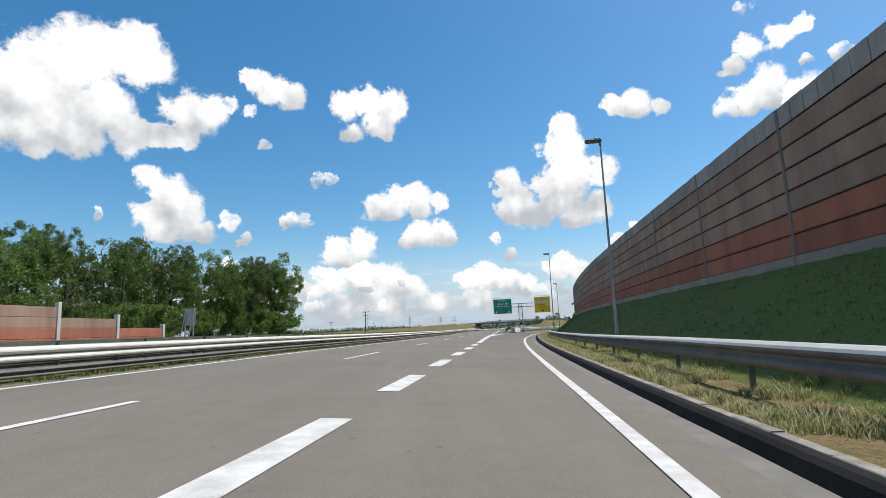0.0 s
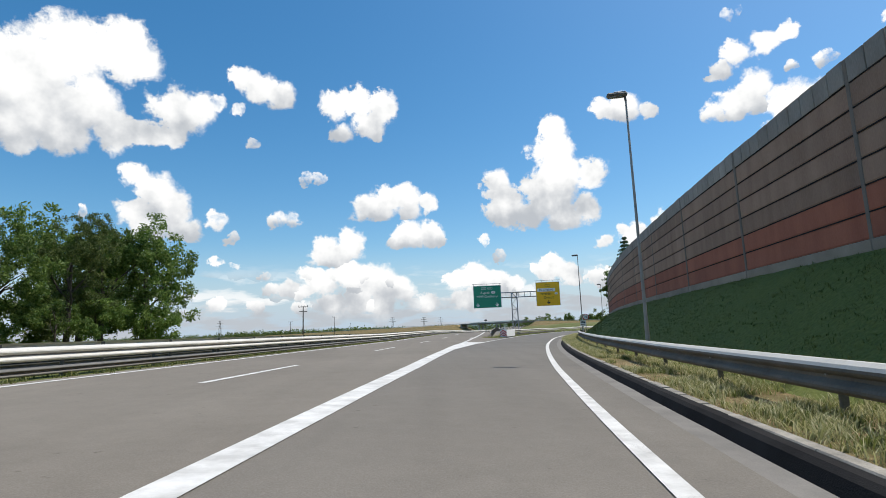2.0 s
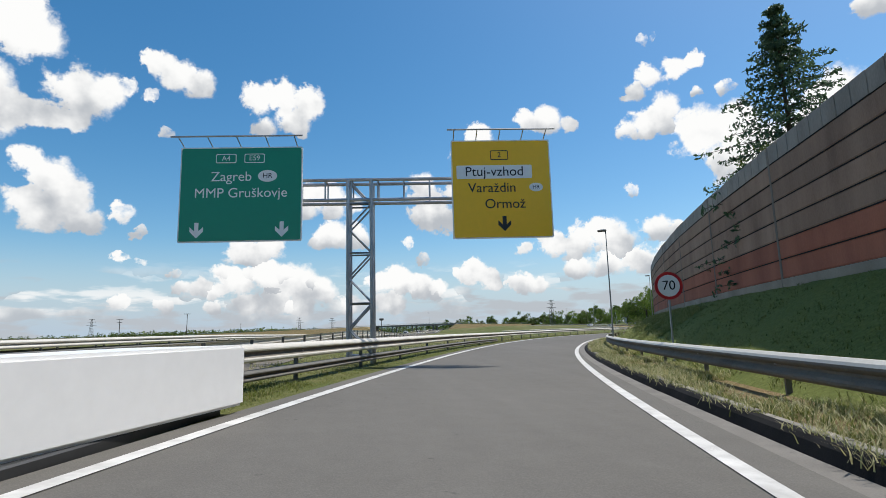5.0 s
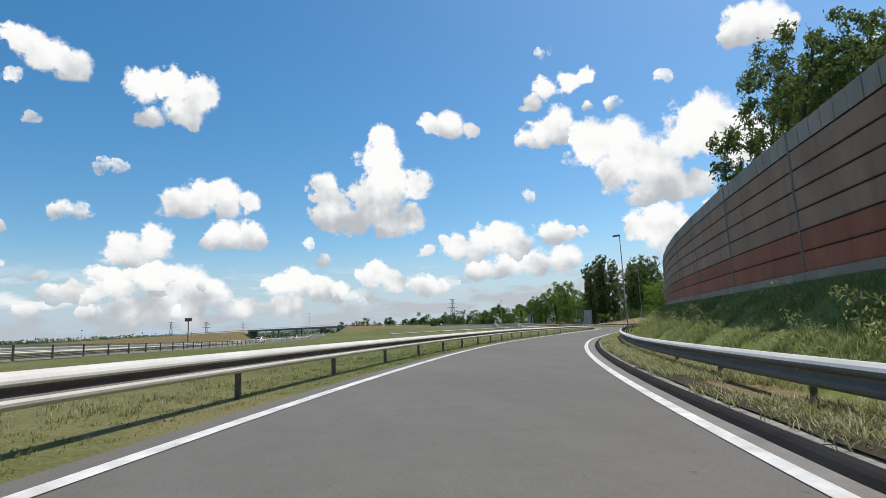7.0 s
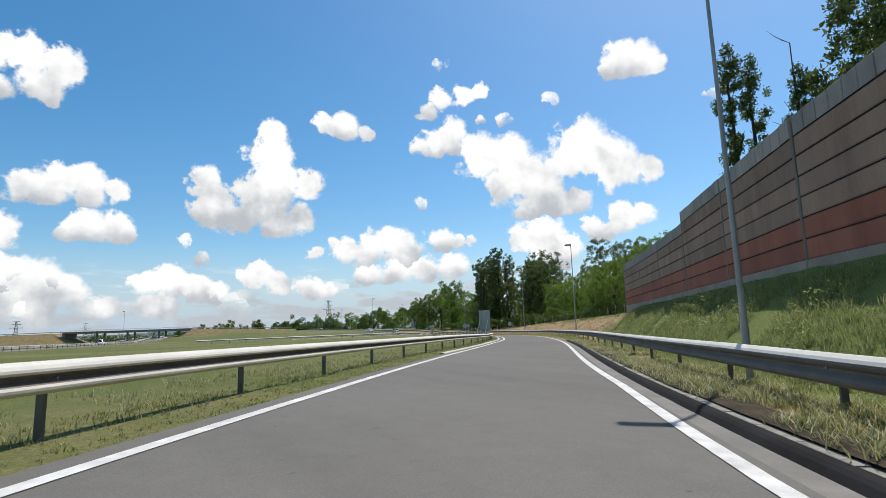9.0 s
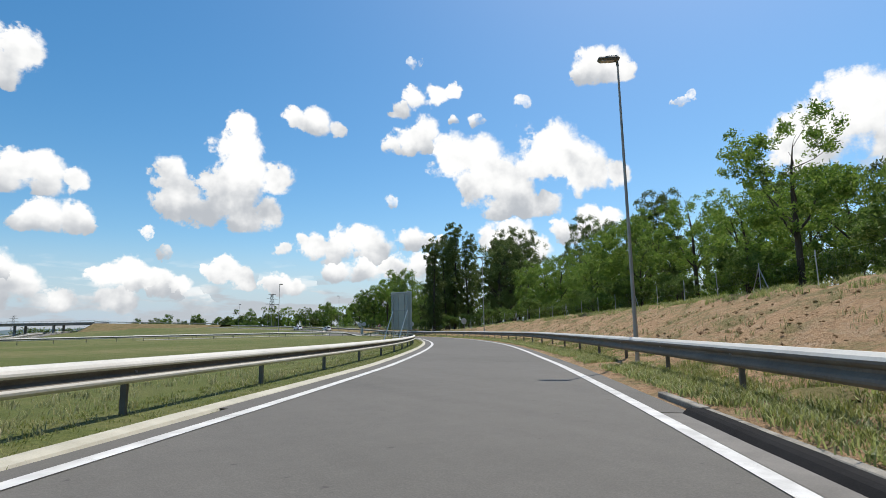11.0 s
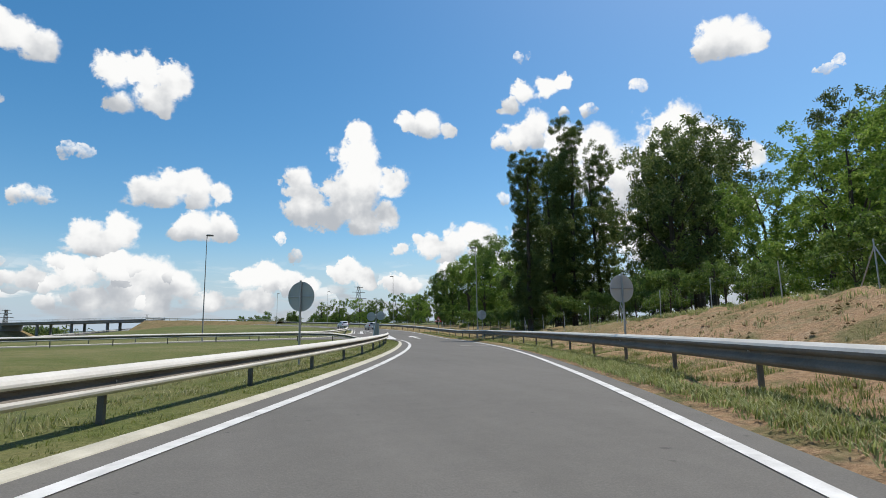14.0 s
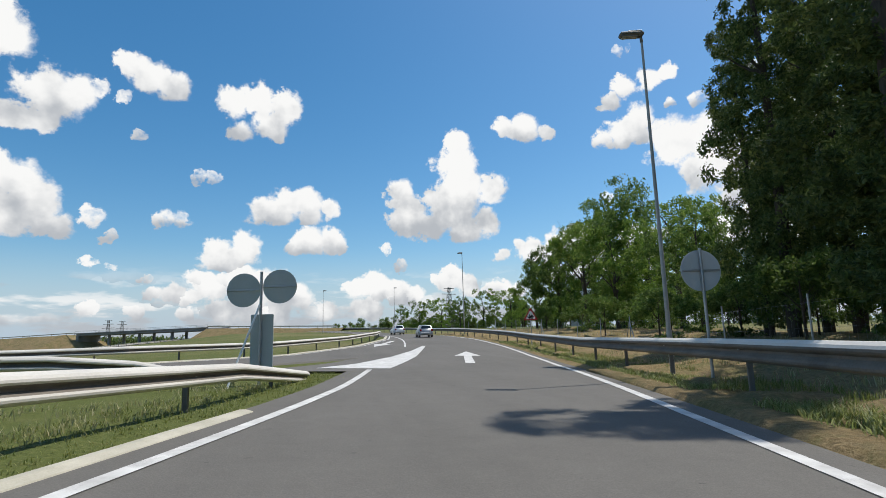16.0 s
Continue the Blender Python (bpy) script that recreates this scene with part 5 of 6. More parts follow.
T_BROAD = [broadleaf(16, 11, M_LEAF, 2700, 0.44, 20, -0.08) for _ in range(3)]
T_DARK = [broadleaf(24, 12, M_LEAF_DARK, 6500, 0.38, lobes=18, low=0.05) for _ in range(2)]
T_OPEN = [broadleaf(24, 13, M_LEAF_DARK, 4400, 0.38, lobes=24, low=0.10) for _ in range(2)]
T_ACACIA = [broadleaf(13, 10, M_LEAF_LIGHT, 4000, 0.27, lobes=14, low=-0.06) for _ in range(3)]
T_COLUMN = [columnar(28, 9, M_LEAF_DARK, 10500, 0.27) for _ in range(2)]
T_IVY = [columnar(26, 3.7, M_LEAF_DARK, 2600, 0.33) for _ in range(2)]
T_SPRUCE = spruce(14, 12.5)
T_SHRUB = [broadleaf(4, 4.6, M_LEAF, 1300, 0.21, lobes=9, low=-0.1) for _ in range(2)]


def far_tree(h, w, material=M_LEAF):
    bm = bmesh.new()
    tube_into(bm, (0, 0, -0.5), (0, 0, h * 0.7), 0.22, 0.08, 6)
    lob = [(rng.normal() * w * 0.22, rng.normal() * w * 0.22, h * rng.uniform(0.35, 0.8), w * 0.3, w * 0.3, h * 0.18) for _ in range(7)]
    pts = crown_points(lob, 420)
    return bm_mesh("trunk", bm, M_BARK), leaf_mesh("crown", pts, np.full(len(pts), 1.0), material, 3, 0.5)


T_FAR = [far_tree(13, 9) for _ in range(3)] + [far_tree(14, 8, M_LEAF_DARK) for _ in range(2)]

# wood beyond the opposite carriageway
k = 0
for x, y, sc in ((-42.5, 134, 1.4), (-45, 127, 1.35), (-45, 140, 1.4), (-44, 118, 1.25), (-50, 130, 1.35), (-47, 108, 1.2), (-54, 118, 1.4), (-50, 98, 1.2), (-57, 106, 1.35), (-53, 88, 1.15), (-60, 94, 1.4),
                 (-55, 78, 1.15), (-63, 82, 1.3), (-57, 68, 1.1), (-66, 72, 1.35), (-59, 58, 1.15), (-68, 62, 1.35), (-61, 47, 1.1), (-70, 50, 1.4), (-64, 36, 1.1), (-72, 38, 1.3), (-66, 24, 1.15), (-76, 60, 1.5), (-72, 90, 1.5), (-66, 115, 1.5), (-60, 145, 1.45)):
    k += 1
    stand("broadleaf_tree", "dense green broadleaf tree at the edge of a wood", (T_BROAD if k % 4 else T_DARK)[k % (3 if k % 4 else 2)], x, y, sc * (1 if k % 4 else 0.70), k * 1.3, "wood beyond the motorway")
for x, y in ((-40, 130), (-42, 121), (-42, 113), (-45, 102), (-46, 91), (-48, 80), (-50, 69), (-52, 57), (-54, 45), (-42, 139), (-45, 96), (-47, 86), (-49, 75), (-51, 63), (-53, 51)):
    k += 1
    stand("edge_shrub", "low leafy shrub along the wood's edge", T_SHRUB[k % 2], x, y, 1.9, k * 2.1, "shrubs along the wood")

# behind the noise wall
stand("spruce_tree", "dark green spruce standing behind the noise wall", T_SPRUCE, 35.5, 127.5, 0.93, 0.4, z=2.0)
stand("wall_shrub", "green shrub hanging over the top of the noise wall", T_SHRUB[0], *plan(117.0, 9.2), 0.8, 0.5, z=5.0)
stand("hanging_shrub", "leafy shrub hanging down the face of the noise wall", T_SHRUB[1], *plan(117.3, 8.2), 0.42, 1.4, z=4.9)
stand("wall_shrub", "leafy shrub behind the noise wall", T_SHRUB[1], *plan(134.0, 10.8), 0.9, 0.9, z=4.2)
for x, y, ty, i, sc in ((86.0, 187.2, T_DARK, 0, 1.25), (97.0, 189.0, T_DARK, 1, 1.28), (106.5, 197, T_DARK, 1, 1.42), (118, 204.5, T_DARK, 0, 1.40)):
    stand("tall_oak", "tall dark broadleaf tree rising behind the noise wall", ty[i], x, y, sc, x, "tall trees behind the wall", z=1.5, high=1.12)
for x, y, sc in ((105.4, 213.8, 1.04), (107.4, 212.6, 1.0), (111.6, 210.6, 0.96)):
    stand("ivy_tree", "slender ivy-covered trunk behind the noise wall", T_IVY[int(x) % 2], x, y, sc, x, "ivy-clad trunks", z=2.0)
dead = thing("dead_tree", "bare dead tree with ivy at its foot", "tree", Matrix.Translation((111.2, 210.9, 2.0)))
bm = bmesh.new()
limbs(bm, (0, 0, -0.5), (0.03, 0.02, 1), 27, 0.20, 1, [], 7, 0.11, 0.03)
part("trunk", bm_mesh("trunk", bm, M_BARK), dead)

# dark tall group beside the slip road
for x, y, ty, i, sc, hi in ((155.8, 325.3, T_COLUMN, 1, 0.82, 0.92), (168.5, 338.0, T_COLUMN, 0, 0.96, 1.0), (174.0, 345.0, T_COLUMN, 1, 1.0, 1.0), (164.8, 329.5, T_COLUMN, 1, 1.0, 1.0), (163.4, 337.0, T_COLUMN, 0, 0.86, 1.05), (168.0, 343.5, T_COLUMN, 1, 0.82, 0.95), (172.0, 333.0, T_COLUMN, 0, 0.95, 1.0),
                            (180.0, 322.0, T_OPEN, 0, 1.15, 1.0), (184.0, 328.0, T_OPEN, 1, 1.05, 1.0), (173.0, 317.5, T_OPEN, 1, 0.95, 1.05), (190.0, 336.0, T_OPEN, 0, 1.1, 1.0), (169.5, 317.5, T_OPEN, 1, 0.95, 1.0), (177.0, 327.0, T_COLUMN, 1, 0.85, 1.0), (178.0, 344.0, T_OPEN, 0, 1.0, 1.0)):
    stand("tall_tree", "tall dark ivy-clad tree beside the slip road", ty[i], x, y, sc, x + y, "tall dark trees", high=hi)
stand("tall_oak", "tall dark oak rising behind the acacias", T_OPEN[1], 199.6, 312.3, 1.2, 0.7, "tall dark trees", z=4.6)
x, y = plan(372, 16.0)
stand("tall_tree", "dark ivy-clad tree behind the wire fence", T_COLUMN[0], x, y, 0.8, 2.0, "tall dark trees")
for k, (s, n) in enumerate(((364, 13.5), (369, 13.0), (374, 12.5), (356, 17.5), (361, 16.0), (366, 18.0), (371, 16.0), (376, 17.5), (381, 15.5), (386, 17.0), (391, 15.0), (359, 22.0), (368, 22.5), (377, 21.5), (385, 21.0), (394, 19.0))):
    x, y = plan(s, n)
    stand("undergrowth_shrub", "dense green shrub under the tall trees", T_SHRUB[k % 2], x, y, 0.95, k * 1.7, "undergrowth below the tall trees")
# green acacias along the fence
k = 0
for s in np.arange(246, 354, 5.6):
    k += 1
    x, y = plan(s, (20.5 if s < 318 else 27.0) + 2.0 * math.sin(k * 1.7))
    stand("acacia_tree", "bright green feathery tree behind the wire fence", T_ACACIA[k % 3], x, y, (0.76 if s < 300 else 0.92) + 0.15 * math.sin(k * 2.3) + (0.2 if 338 < s < 349 else 0), k * 1.1, "acacias behind the fence")
    x, y = plan(s + 3, (32 if s < 318 else 36) + 3 * math.cos(k * 1.3))
    stand("acacia_tree", "bright green feathery tree behind the wire fence", (T_ACACIA if k % 3 else T_DARK)[k % (3 if k % 3 else 2)], x, y, (0.92 if k % 3 else 0.68) * (1.0 if s < 300 else 1.12), k * 0.7, "acacias behind the fence")
for k, s in enumerate(np.arange(258, 352, 3.4)):
    x, y = plan(s, 18.2 + 1.2 * math.sin(k * 2.1) - (0 if s < 318 else 1.5))
    stand("fence_shrub", "dark leafy undergrowth behind the wire fence", T_SHRUB[k % 2], x, y, 0.85 + 0.2 * math.sin(k * 1.3), k * 1.9, "undergrowth behind the fence")
for k, (x, y, sc) in enumerate(((173, 356, 0.95), (178, 366, 1.25), (175, 374, 1.1), (182, 378, 1.6), (178, 388, 1.4), (186, 392, 1.8), (180, 402, 1.3), (189, 406, 1.7), (182, 418, 1.15), (190, 424, 1.3), (182, 434, 0.8), (180, 450, 0.85), (178, 468, 0.8), (176, 486, 0.85), (172, 505, 0.9), (168, 525, 0.9))):
    stand("roadside_tree", "bright green broadleaf tree along the slip road", T_ACACIA[k % 3] if k % 3 else T_BROAD[k % 2], x, y, sc * (1 if k % 3 else 0.8), k * 1.9, "trees along the upper road")
for k, (x, y) in enumerate(((163, 355), (166, 365), (168, 347), (172, 372), (170, 384), (160, 343))):
    stand("roadside_shrub", "bushy green shrub by the fence", T_SHRUB[k % 2], x, y, 0.9, k, "shrubs by the fence")

# woods towards the horizon
k = 0
for x0, y0, x1, y1, count, sc in ((150, 830, 260, 640, 34, 1.25), (190, 780, 300, 600, 26, 1.4), (225, 560, 262, 470, 16, 1.25), (250, 520, 300, 440, 12, 1.3), (120, 900, 170, 800, 10, 1.1), (240, 460, 230, 360, 14, 1.1), (265, 430, 262, 320, 14, 1.3)):
    for i in range(count):
        u = (i + rng.uniform(-0.4, 0.4)) / count
        k += 1
        stand("distant_tree", "distant green tree on the skyline", T_FAR[k * 7 % 5], x0 + (x1 - x0) * u + rng.uniform(-9, 9), y0 + (y1 - y0) * u + rng.uniform(-9, 9), sc * rng.uniform(0.6, 1.3), k, "skyline trees")


def far_wood(rows):
    pts = []
    for x0, y0, x1, y1, h, n in rows:
        u = rng.random(2 * n)
        n = 2 * n
        hh = h * (0.55 + 0.45 * np.sin(u * 37.0) ** 2)
        pts.append(np.stack([x0 + (x1 - x0) * u + rng.normal(size=n) * 12, y0 + (y1 - y0) * u + rng.normal(size=n) * 12, rng.random(n) ** 0.8 * hh], 1))
    p = np.concatenate(pts)
    return leaf_mesh("distant_wood", p, np.full(len(p), 5.0), M_LEAF_DARK, 4, 0.4)


tagged(new("distant_wood", far_wood([(-900, 1500, -300, 1700, 14, 900), (-500, 1350, -150, 1250, 16, 700), (0, 1700, 700, 1500, 18, 1200), (500, 1300, 900, 700, 18, 1100), (-160, 1130, -60, 1120, 12, 300), (-1100, 300, -700, 1100, 14, 900)])), "dark band of distant woods on the horizon", "woods", kind="stuff")

# ---------------------------------------------------------------- grass and weeds


def tufts(name, places, h, lean, material, blades, label, width=0.018):
    """Grass: thin bent blades in tufts, one mesh."""
    p = np.repeat(np.asarray(places), blades, 0)
    n = len(p)
    p[:, :2] += rng.normal(size=(n, 2)) * 0.06
    a = rng.uniform(0, math.tau, n)
    hh = h * rng.uniform(0.35, 1.1, n)
    ln = hh * lean * rng.uniform(0.3, 1.3, n)
    d = np.stack([np.cos(a), np.sin(a), np.zeros(n)], 1)
    sd = np.stack([-np.sin(a), np.cos(a), np.zeros(n)], 1) * width
    mid = p + d * (ln * 0.35)[:, None] + np.array([0, 0, 1.0]) * (hh * 0.62)[:, None]
    tip = p + d * ln[:, None] + np.array([0, 0, 1.0]) * hh[:, None]
    v = np.stack([p - sd, p + sd, mid + sd * 0.8, mid - sd * 0.8, tip], 1).reshape(-1, 3)
    i = np.arange(n) * 5
    f = [tuple(t) for t in np.stack([i, i + 1, i + 2, i + 3], 1).tolist()] + [tuple(t) for t in np.stack([i + 3, i + 2, i + 4], 1).tolist()]
    me = bpy.data.meshes.new(name)
    me.from_pydata(v.tolist(), [], f)
    me.materials.append(material)
    tagged(new(name, me), label, "grass", kind="stuff")


def scatter(s0, s1, n0, n1, count, bank=True, gap=0.0):
    s, n = rng.uniform(s0, s1, count), rng.uniform(n0, n1, count)
    h = np.interp(s, ST, HD)
    x, y = np.interp(s, ST, AX) + n * np.cos(h), np.interp(s, ST, AY) - n * np.sin(h)
    z = slope_z(s, n) if bank else tilt_plane(s, n)
    p = np.stack([x, y, z - 0.02], 1)
    keep = np.array([noise.noise((a * 0.5, b * 0.5, 1.0)) > gap for a, b in p[:, :2]])
    return p[keep]


tufts("verge_grass", scatter(2, 246, 2.9, 4.8, 15000, gap=-0.18), 0.20, 1.1, M_DRY, 9, "dry yellow-green grass on the verge", 0.007)
tufts("verge_green", scatter(2, 246, 3.0, 5.0, 12000, gap=-0.2), 0.18, 1.0, M_GRASS, 9, "green grass on the verge", 0.008)
tufts("verge_grass_upper", np.concatenate([scatter(246, 338, 3.3, 6.2, 9500, gap=-0.35), scatter(338, 400, 4.2, 6.2, 4500, gap=-0.35)]), 0.17, 0.8, M_GRASS, 8, "green grass along the asphalt edge", 0.008)
tufts("edge_weeds", np.concatenate([scatter(244, 340, 3.15, 4.7, 5000, gap=-0.4), scatter(340, 400, 4.15, 5.2, 2200, gap=-0.4)]), 0.15, 1.2, M_WEED, 8, "green weeds along the asphalt edge", 0.010)
tufts("bank_top_grass", scatter(242, 352, 12.0, 16.5, 3600, gap=-0.1), 0.32, 0.8, M_WEED, 8, "green weeds along the fence", 0.014)
tufts("bank_dry_grass", scatter(236, 400, 4.8, 15.5, 7000, gap=0.1), 0.24, 0.7, M_DRY, 6, "dry grass tufts on the soil bank", 0.01)
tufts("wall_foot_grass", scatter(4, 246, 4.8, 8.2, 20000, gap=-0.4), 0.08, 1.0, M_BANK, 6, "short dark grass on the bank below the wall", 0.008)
tufts("bank_weeds", scatter(136, 246, 4.75, 7.9, 16000, gap=-0.2), 0.26, 0.9, M_WEED, 9, "tall green weeds on the bank", 0.006)
tufts("inner_grass", scatter(118, 372, -6.4, -4.3, 10000, False, gap=-0.6), 0.075, 0.9, M_GRASS, 8, "short grass along the inner guardrail", 0.007)
tufts("inner_dry_grass", scatter(118, 372, -8.5, -5.3, 9000, False, gap=-0.1), 0.16, 0.8, M_DRY, 6, "dry yellow grass behind the inner guardrail", 0.008)
tufts("gore_grass", scatter(110, 122, -7.0, -4.5, 1400, False, gap=-0.6), 0.12, 0.8, M_GRASS, 8, "grass on the gore nose", 0.008)


def median_grass():
    y = rng.uniform(0, 220, 5200)
    off = rng.uniform(-3.9, -0.35, 5200)
    pts = [main_at(float(a), float(b)) for a, b in zip(y, off)]
    tufts("median_grass", [tuple(p) for p in pts], 0.15, 0.8, M_GRASS, 8, "unmown grass on the median", 0.012)


median_grass()
w = scatter(142, 250, 4.9, 7.2, 260, gap=0.0)
pl = []
for x, y, z in w:
    for k in range(6):
        pl.append((x + rng.normal() * 0.12, y + rng.normal() * 0.12, z + rng.uniform(0.05, 0.45)))
tagged(new("bank_herbs", leaf_mesh("bank_herbs", np.array(pl), np.full(len(pl), 0.10), M_WEED, 6, 0.6)), "leafy herbs growing on the bank", "weeds", kind="stuff")


stalks = []
for x, y, z in scatter(140, 246, 5.0, 7.0, 90, gap=-0.2):
    tall = rng.uniform(0.55, 1.05)
    for k in range(16):
        u = rng.random()
        stalks.append((x + rng.normal() * 0.13, y + rng.normal() * 0.13, z + u * tall))
tagged(new("tall_herbs", leaf_mesh("tall_herbs", np.array(stalks), np.full(len(stalks), 0.12), M_WEED, 4, 0.5)), "tall leafy weed stalks standing on the bank", "weeds", kind="stuff")


def clods():
    """Stones and clods strewn over the soil bank, one mesh."""
    pts = scatter(248, 343, 5.2, 15.0, 5200, gap=-0.2)
    verts, faces = [], []
    for x, y, z in pts:
        r = 0.03 + 0.08 * rng.random() ** 3
        k = len(verts)
        for dx, dy, dz in ((1, 0, 0.1), (0.2, 1, 0), (-0.9, 0.3, 0.1), (-0.1, -1, 0), (0.1, 0.1, 0.8), (0, 0, -0.5)):
            j = rng.uniform(0.7, 1.3, 3) * r
            verts.append((x + dx * j[0], y + dy * j[1], z + 0.03 + dz * j[2]))
        for i in range(4):
            faces += [(k + i, k + (i + 1) % 4, k + 4), (k + (i + 1) % 4, k + i, k + 5)]
    tagged(new("bank_clods", mesh_of("bank_clods", verts, faces, M_SOIL)), "dry soil clods and stones on the bank", "stones", kind="stuff")


clods()

# ---------------------------------------------------------------- fence above the bank
fence = thing("wire_fence", "wire mesh fence on thin posts with braced strainers above the bank", "fence")
FPOST = tube("post", (0, 0, -0.4), (0, 0, 1.75), 0.028, 0.028, M_ZINC, 8)
BRACE = tube("brace", (0, 0, 1.5), (1.0, 0, -0.1), 0.024, 0.024, M_ZINC, 8)
FENCE_N = [(240, 15.5), (300, 15.0), (330, 13.5), (352, 10.5), (366, 9.0), (400, 8.0), (440, 8.0)]
tops = []
for i, s in enumerate(np.arange(244, 436, 4.6)):
    x, y = plan(s, lerp(s, FENCE_N))
    z = float(slope_z(s, lerp(s, FENCE_N)))
    part("post", FPOST, fence, m=pose(x, y, z, 0, rng.uniform(-2, 2), 0))
    tops.append(Vector((x, y, z)))
    if i % 4 == 2:
        a = math.degrees(heading(s))
        part("brace", BRACE, fence, m=pose(x, y, z, 0, 0, 90 - a))
        part("brace", BRACE, fence, m=pose(x, y, z, 0, 0, -90 - a))
bm = bmesh.new()
for a, b in zip(tops, tops[1:]):
    for hgt in (0.1, 0.8, 1.5):
        tube_into(bm, a + Vector((0, 0, hgt)), b + Vector((0, 0, hgt)), 0.002, 0.002, 3)
    for u in np.arange(0.0, 1.0, 0.06):
        p = a + (b - a) * u
        tube_into(bm, p + Vector((0, 0, 0.1)), p + Vector((0, 0, 1.5)), 0.0015, 0.0015, 3)
part("mesh_wire", bm_mesh("mesh_wire", bm, M_ZINC), fence, "thin wire mesh")

# ---------------------------------------------------------------- merging road at the end of the slip road
JOIN = [(96, 322), (112, 329.5), (124, 334.5), (134, 339.5), (141, 347.0), (146.0, 358), (149.5, 372), (151.5, 390)]


def join_at(u, off, up=0.0):
    """Along the merging road (0 to 1), to the right of its middle."""
    p = np.array(JOIN)
    d = np.concatenate([[0], np.cumsum(np.hypot(*np.diff(p, axis=0).T))])
    v = u * d[-1]
    x, y = np.interp(v, d, p[:, 0]), np.interp(v, d, p[:, 1])
    x1, y1 = np.interp(v + 2, d, p[:, 0]), np.interp(v + 2, d, p[:, 1])
    x0, y0 = np.interp(v - 2, d, p[:, 0]), np.interp(v - 2, d, p[:, 1])
    h = math.atan2(x1 - x0, y1 - y0)
    x, y = x + off * math.cos(h), y - off * math.sin(h)
    return Vector((float(x), float(y), gz(float(x), float(y)) + up))


US = np.linspace(0, 1, 40)
tagged(new("merging_road", ribbon("merging_road", [[join_at(u, -2.8, -0.35), join_at(u, -2.6, 0.026), join_at(u, 2.9, 0.026), join_at(u, 3.3, -0.35)] for u in US], M_ASPHALT_DARK)), "dark asphalt road merging from the inner side", "road", kind="structure")
tagged(new("merging_kerb", ribbon("merging_kerb", [[join_at(u, a, z) for a, z in ((-2.86, -0.05), (-2.85, 0.08), (-2.66, 0.08), (-2.58, 0.0))] for u in US], M_YELLOW_KERB)), "yellowish kerb of the merging road", "kerb", kind="structure")
mark("merging_line", ribbon("merging_line", [[join_at(u, -2.35, 0.034), join_at(u, -2.2, 0.034)] for u in US], M_LINE), "white edge line of the merging road")
guardrail("galvanised guardrail along the merging road's far side", [join_at(u, -3.6, 0.82) for u in US], 1, 4.0)
guardrail("galvanised guardrail between merging road and meadow", [Vector((x, y, gz(x, y) + z)) for x, y, z in ((138.6, 330.8, 0.10), (137.4, 330.6, 0.36), (136.2, 330.3, 0.62), (134.5, 329.6, 0.78), (130, 327.8, 0.82), (120, 323.5, 0.82), (105, 316.5, 0.82), (90, 309.5, 0.82), (70, 300, 0.82))], -1, 4.0)
hatch = [[(140.7, 336.3), (143.5, 335.4)], [(142.4, 339.2), (144.5, 339.2)], [(144.6, 345.0), (146.0, 345.0)], [(146.6, 351.0), (147.3, 351.0)], [(148.3, 357.0), (148.6, 357.0)]]
tagged(new("merge_paving", ribbon("merge_paving", [[Vector((x, y, gz(x, y) + z)) for x, y, z in ((a[0] - 1.7, a[1] + 0.5, -0.35), (a[0] - 1.4, a[1] + 0.4, 0.034), (b[0] + 1.2, b[1], 0.034))] for a, b in [((139.6, 334.6), (143.6, 333.6))] + [tuple(r) for r in hatch]], M_ASPHALT_DARK)), "dark asphalt where the roads merge", "road", kind="structure")
mark("merge_gore", ribbon("merge_gore", [[Vector((x, y, gz(x, y) + 0.046)) for x, y in row] for row in hatch], M_LINE), "white painted gore where the roads merge")


def road_arrow(x, y, turn, length=11.0):
    bm = bmesh.new()
    pts = [(-0.22, 0), (0.22, 0), (0.22, length * 0.60), (0.75, length * 0.60), (0, length), (-0.75, length * 0.60), (-0.22, length * 0.60)]
    m = pose(x, y, 0, 0, 0, -turn)
    vs = []
    for a, b in pts:
        q = m @ Vector((a, b, 0))
        vs.append(bm.verts.new((q.x, q.y, gz(q.x, q.y) + 0.048)))
    bm.faces.new(vs)
    tagged(new("road_arrow", bm_mesh("road_arrow", bm, M_LINE)), "white arrow painted on the lane", "road marking", "lane arrows", "structure")


road_arrow(147.4, 338.3, 13)
road_arrow(147.2, 367.5, 194)
COV_S = float(stations(140.5, 308.2)[0][0])
cov = thing("manhole_cover", "round iron manhole cover in a square concrete patch", "manhole cover", pose(140.5, 308.2, gz(140.5, 308.2) + 0.036, 0, math.degrees(math.atan(float(np.interp(COV_S, ST, BK)))), -math.degrees(heading(COV_S))), kind="structure")
part("patch", box("patch", (0, 0, 0), (2.0, 1.7, 0.014), weathered("pale_concrete_patch", (0.175, 0.165, 0.148), (0.25, 0.235, 0.21), 2.0, 0.9)), cov)
bm = bmesh.new()
tube_into(bm, (0, 0, 0), (0, 0, 0.014), 0.38, 0.38, 24)
part("lid", bm_mesh("lid", bm, M_POST), cov)

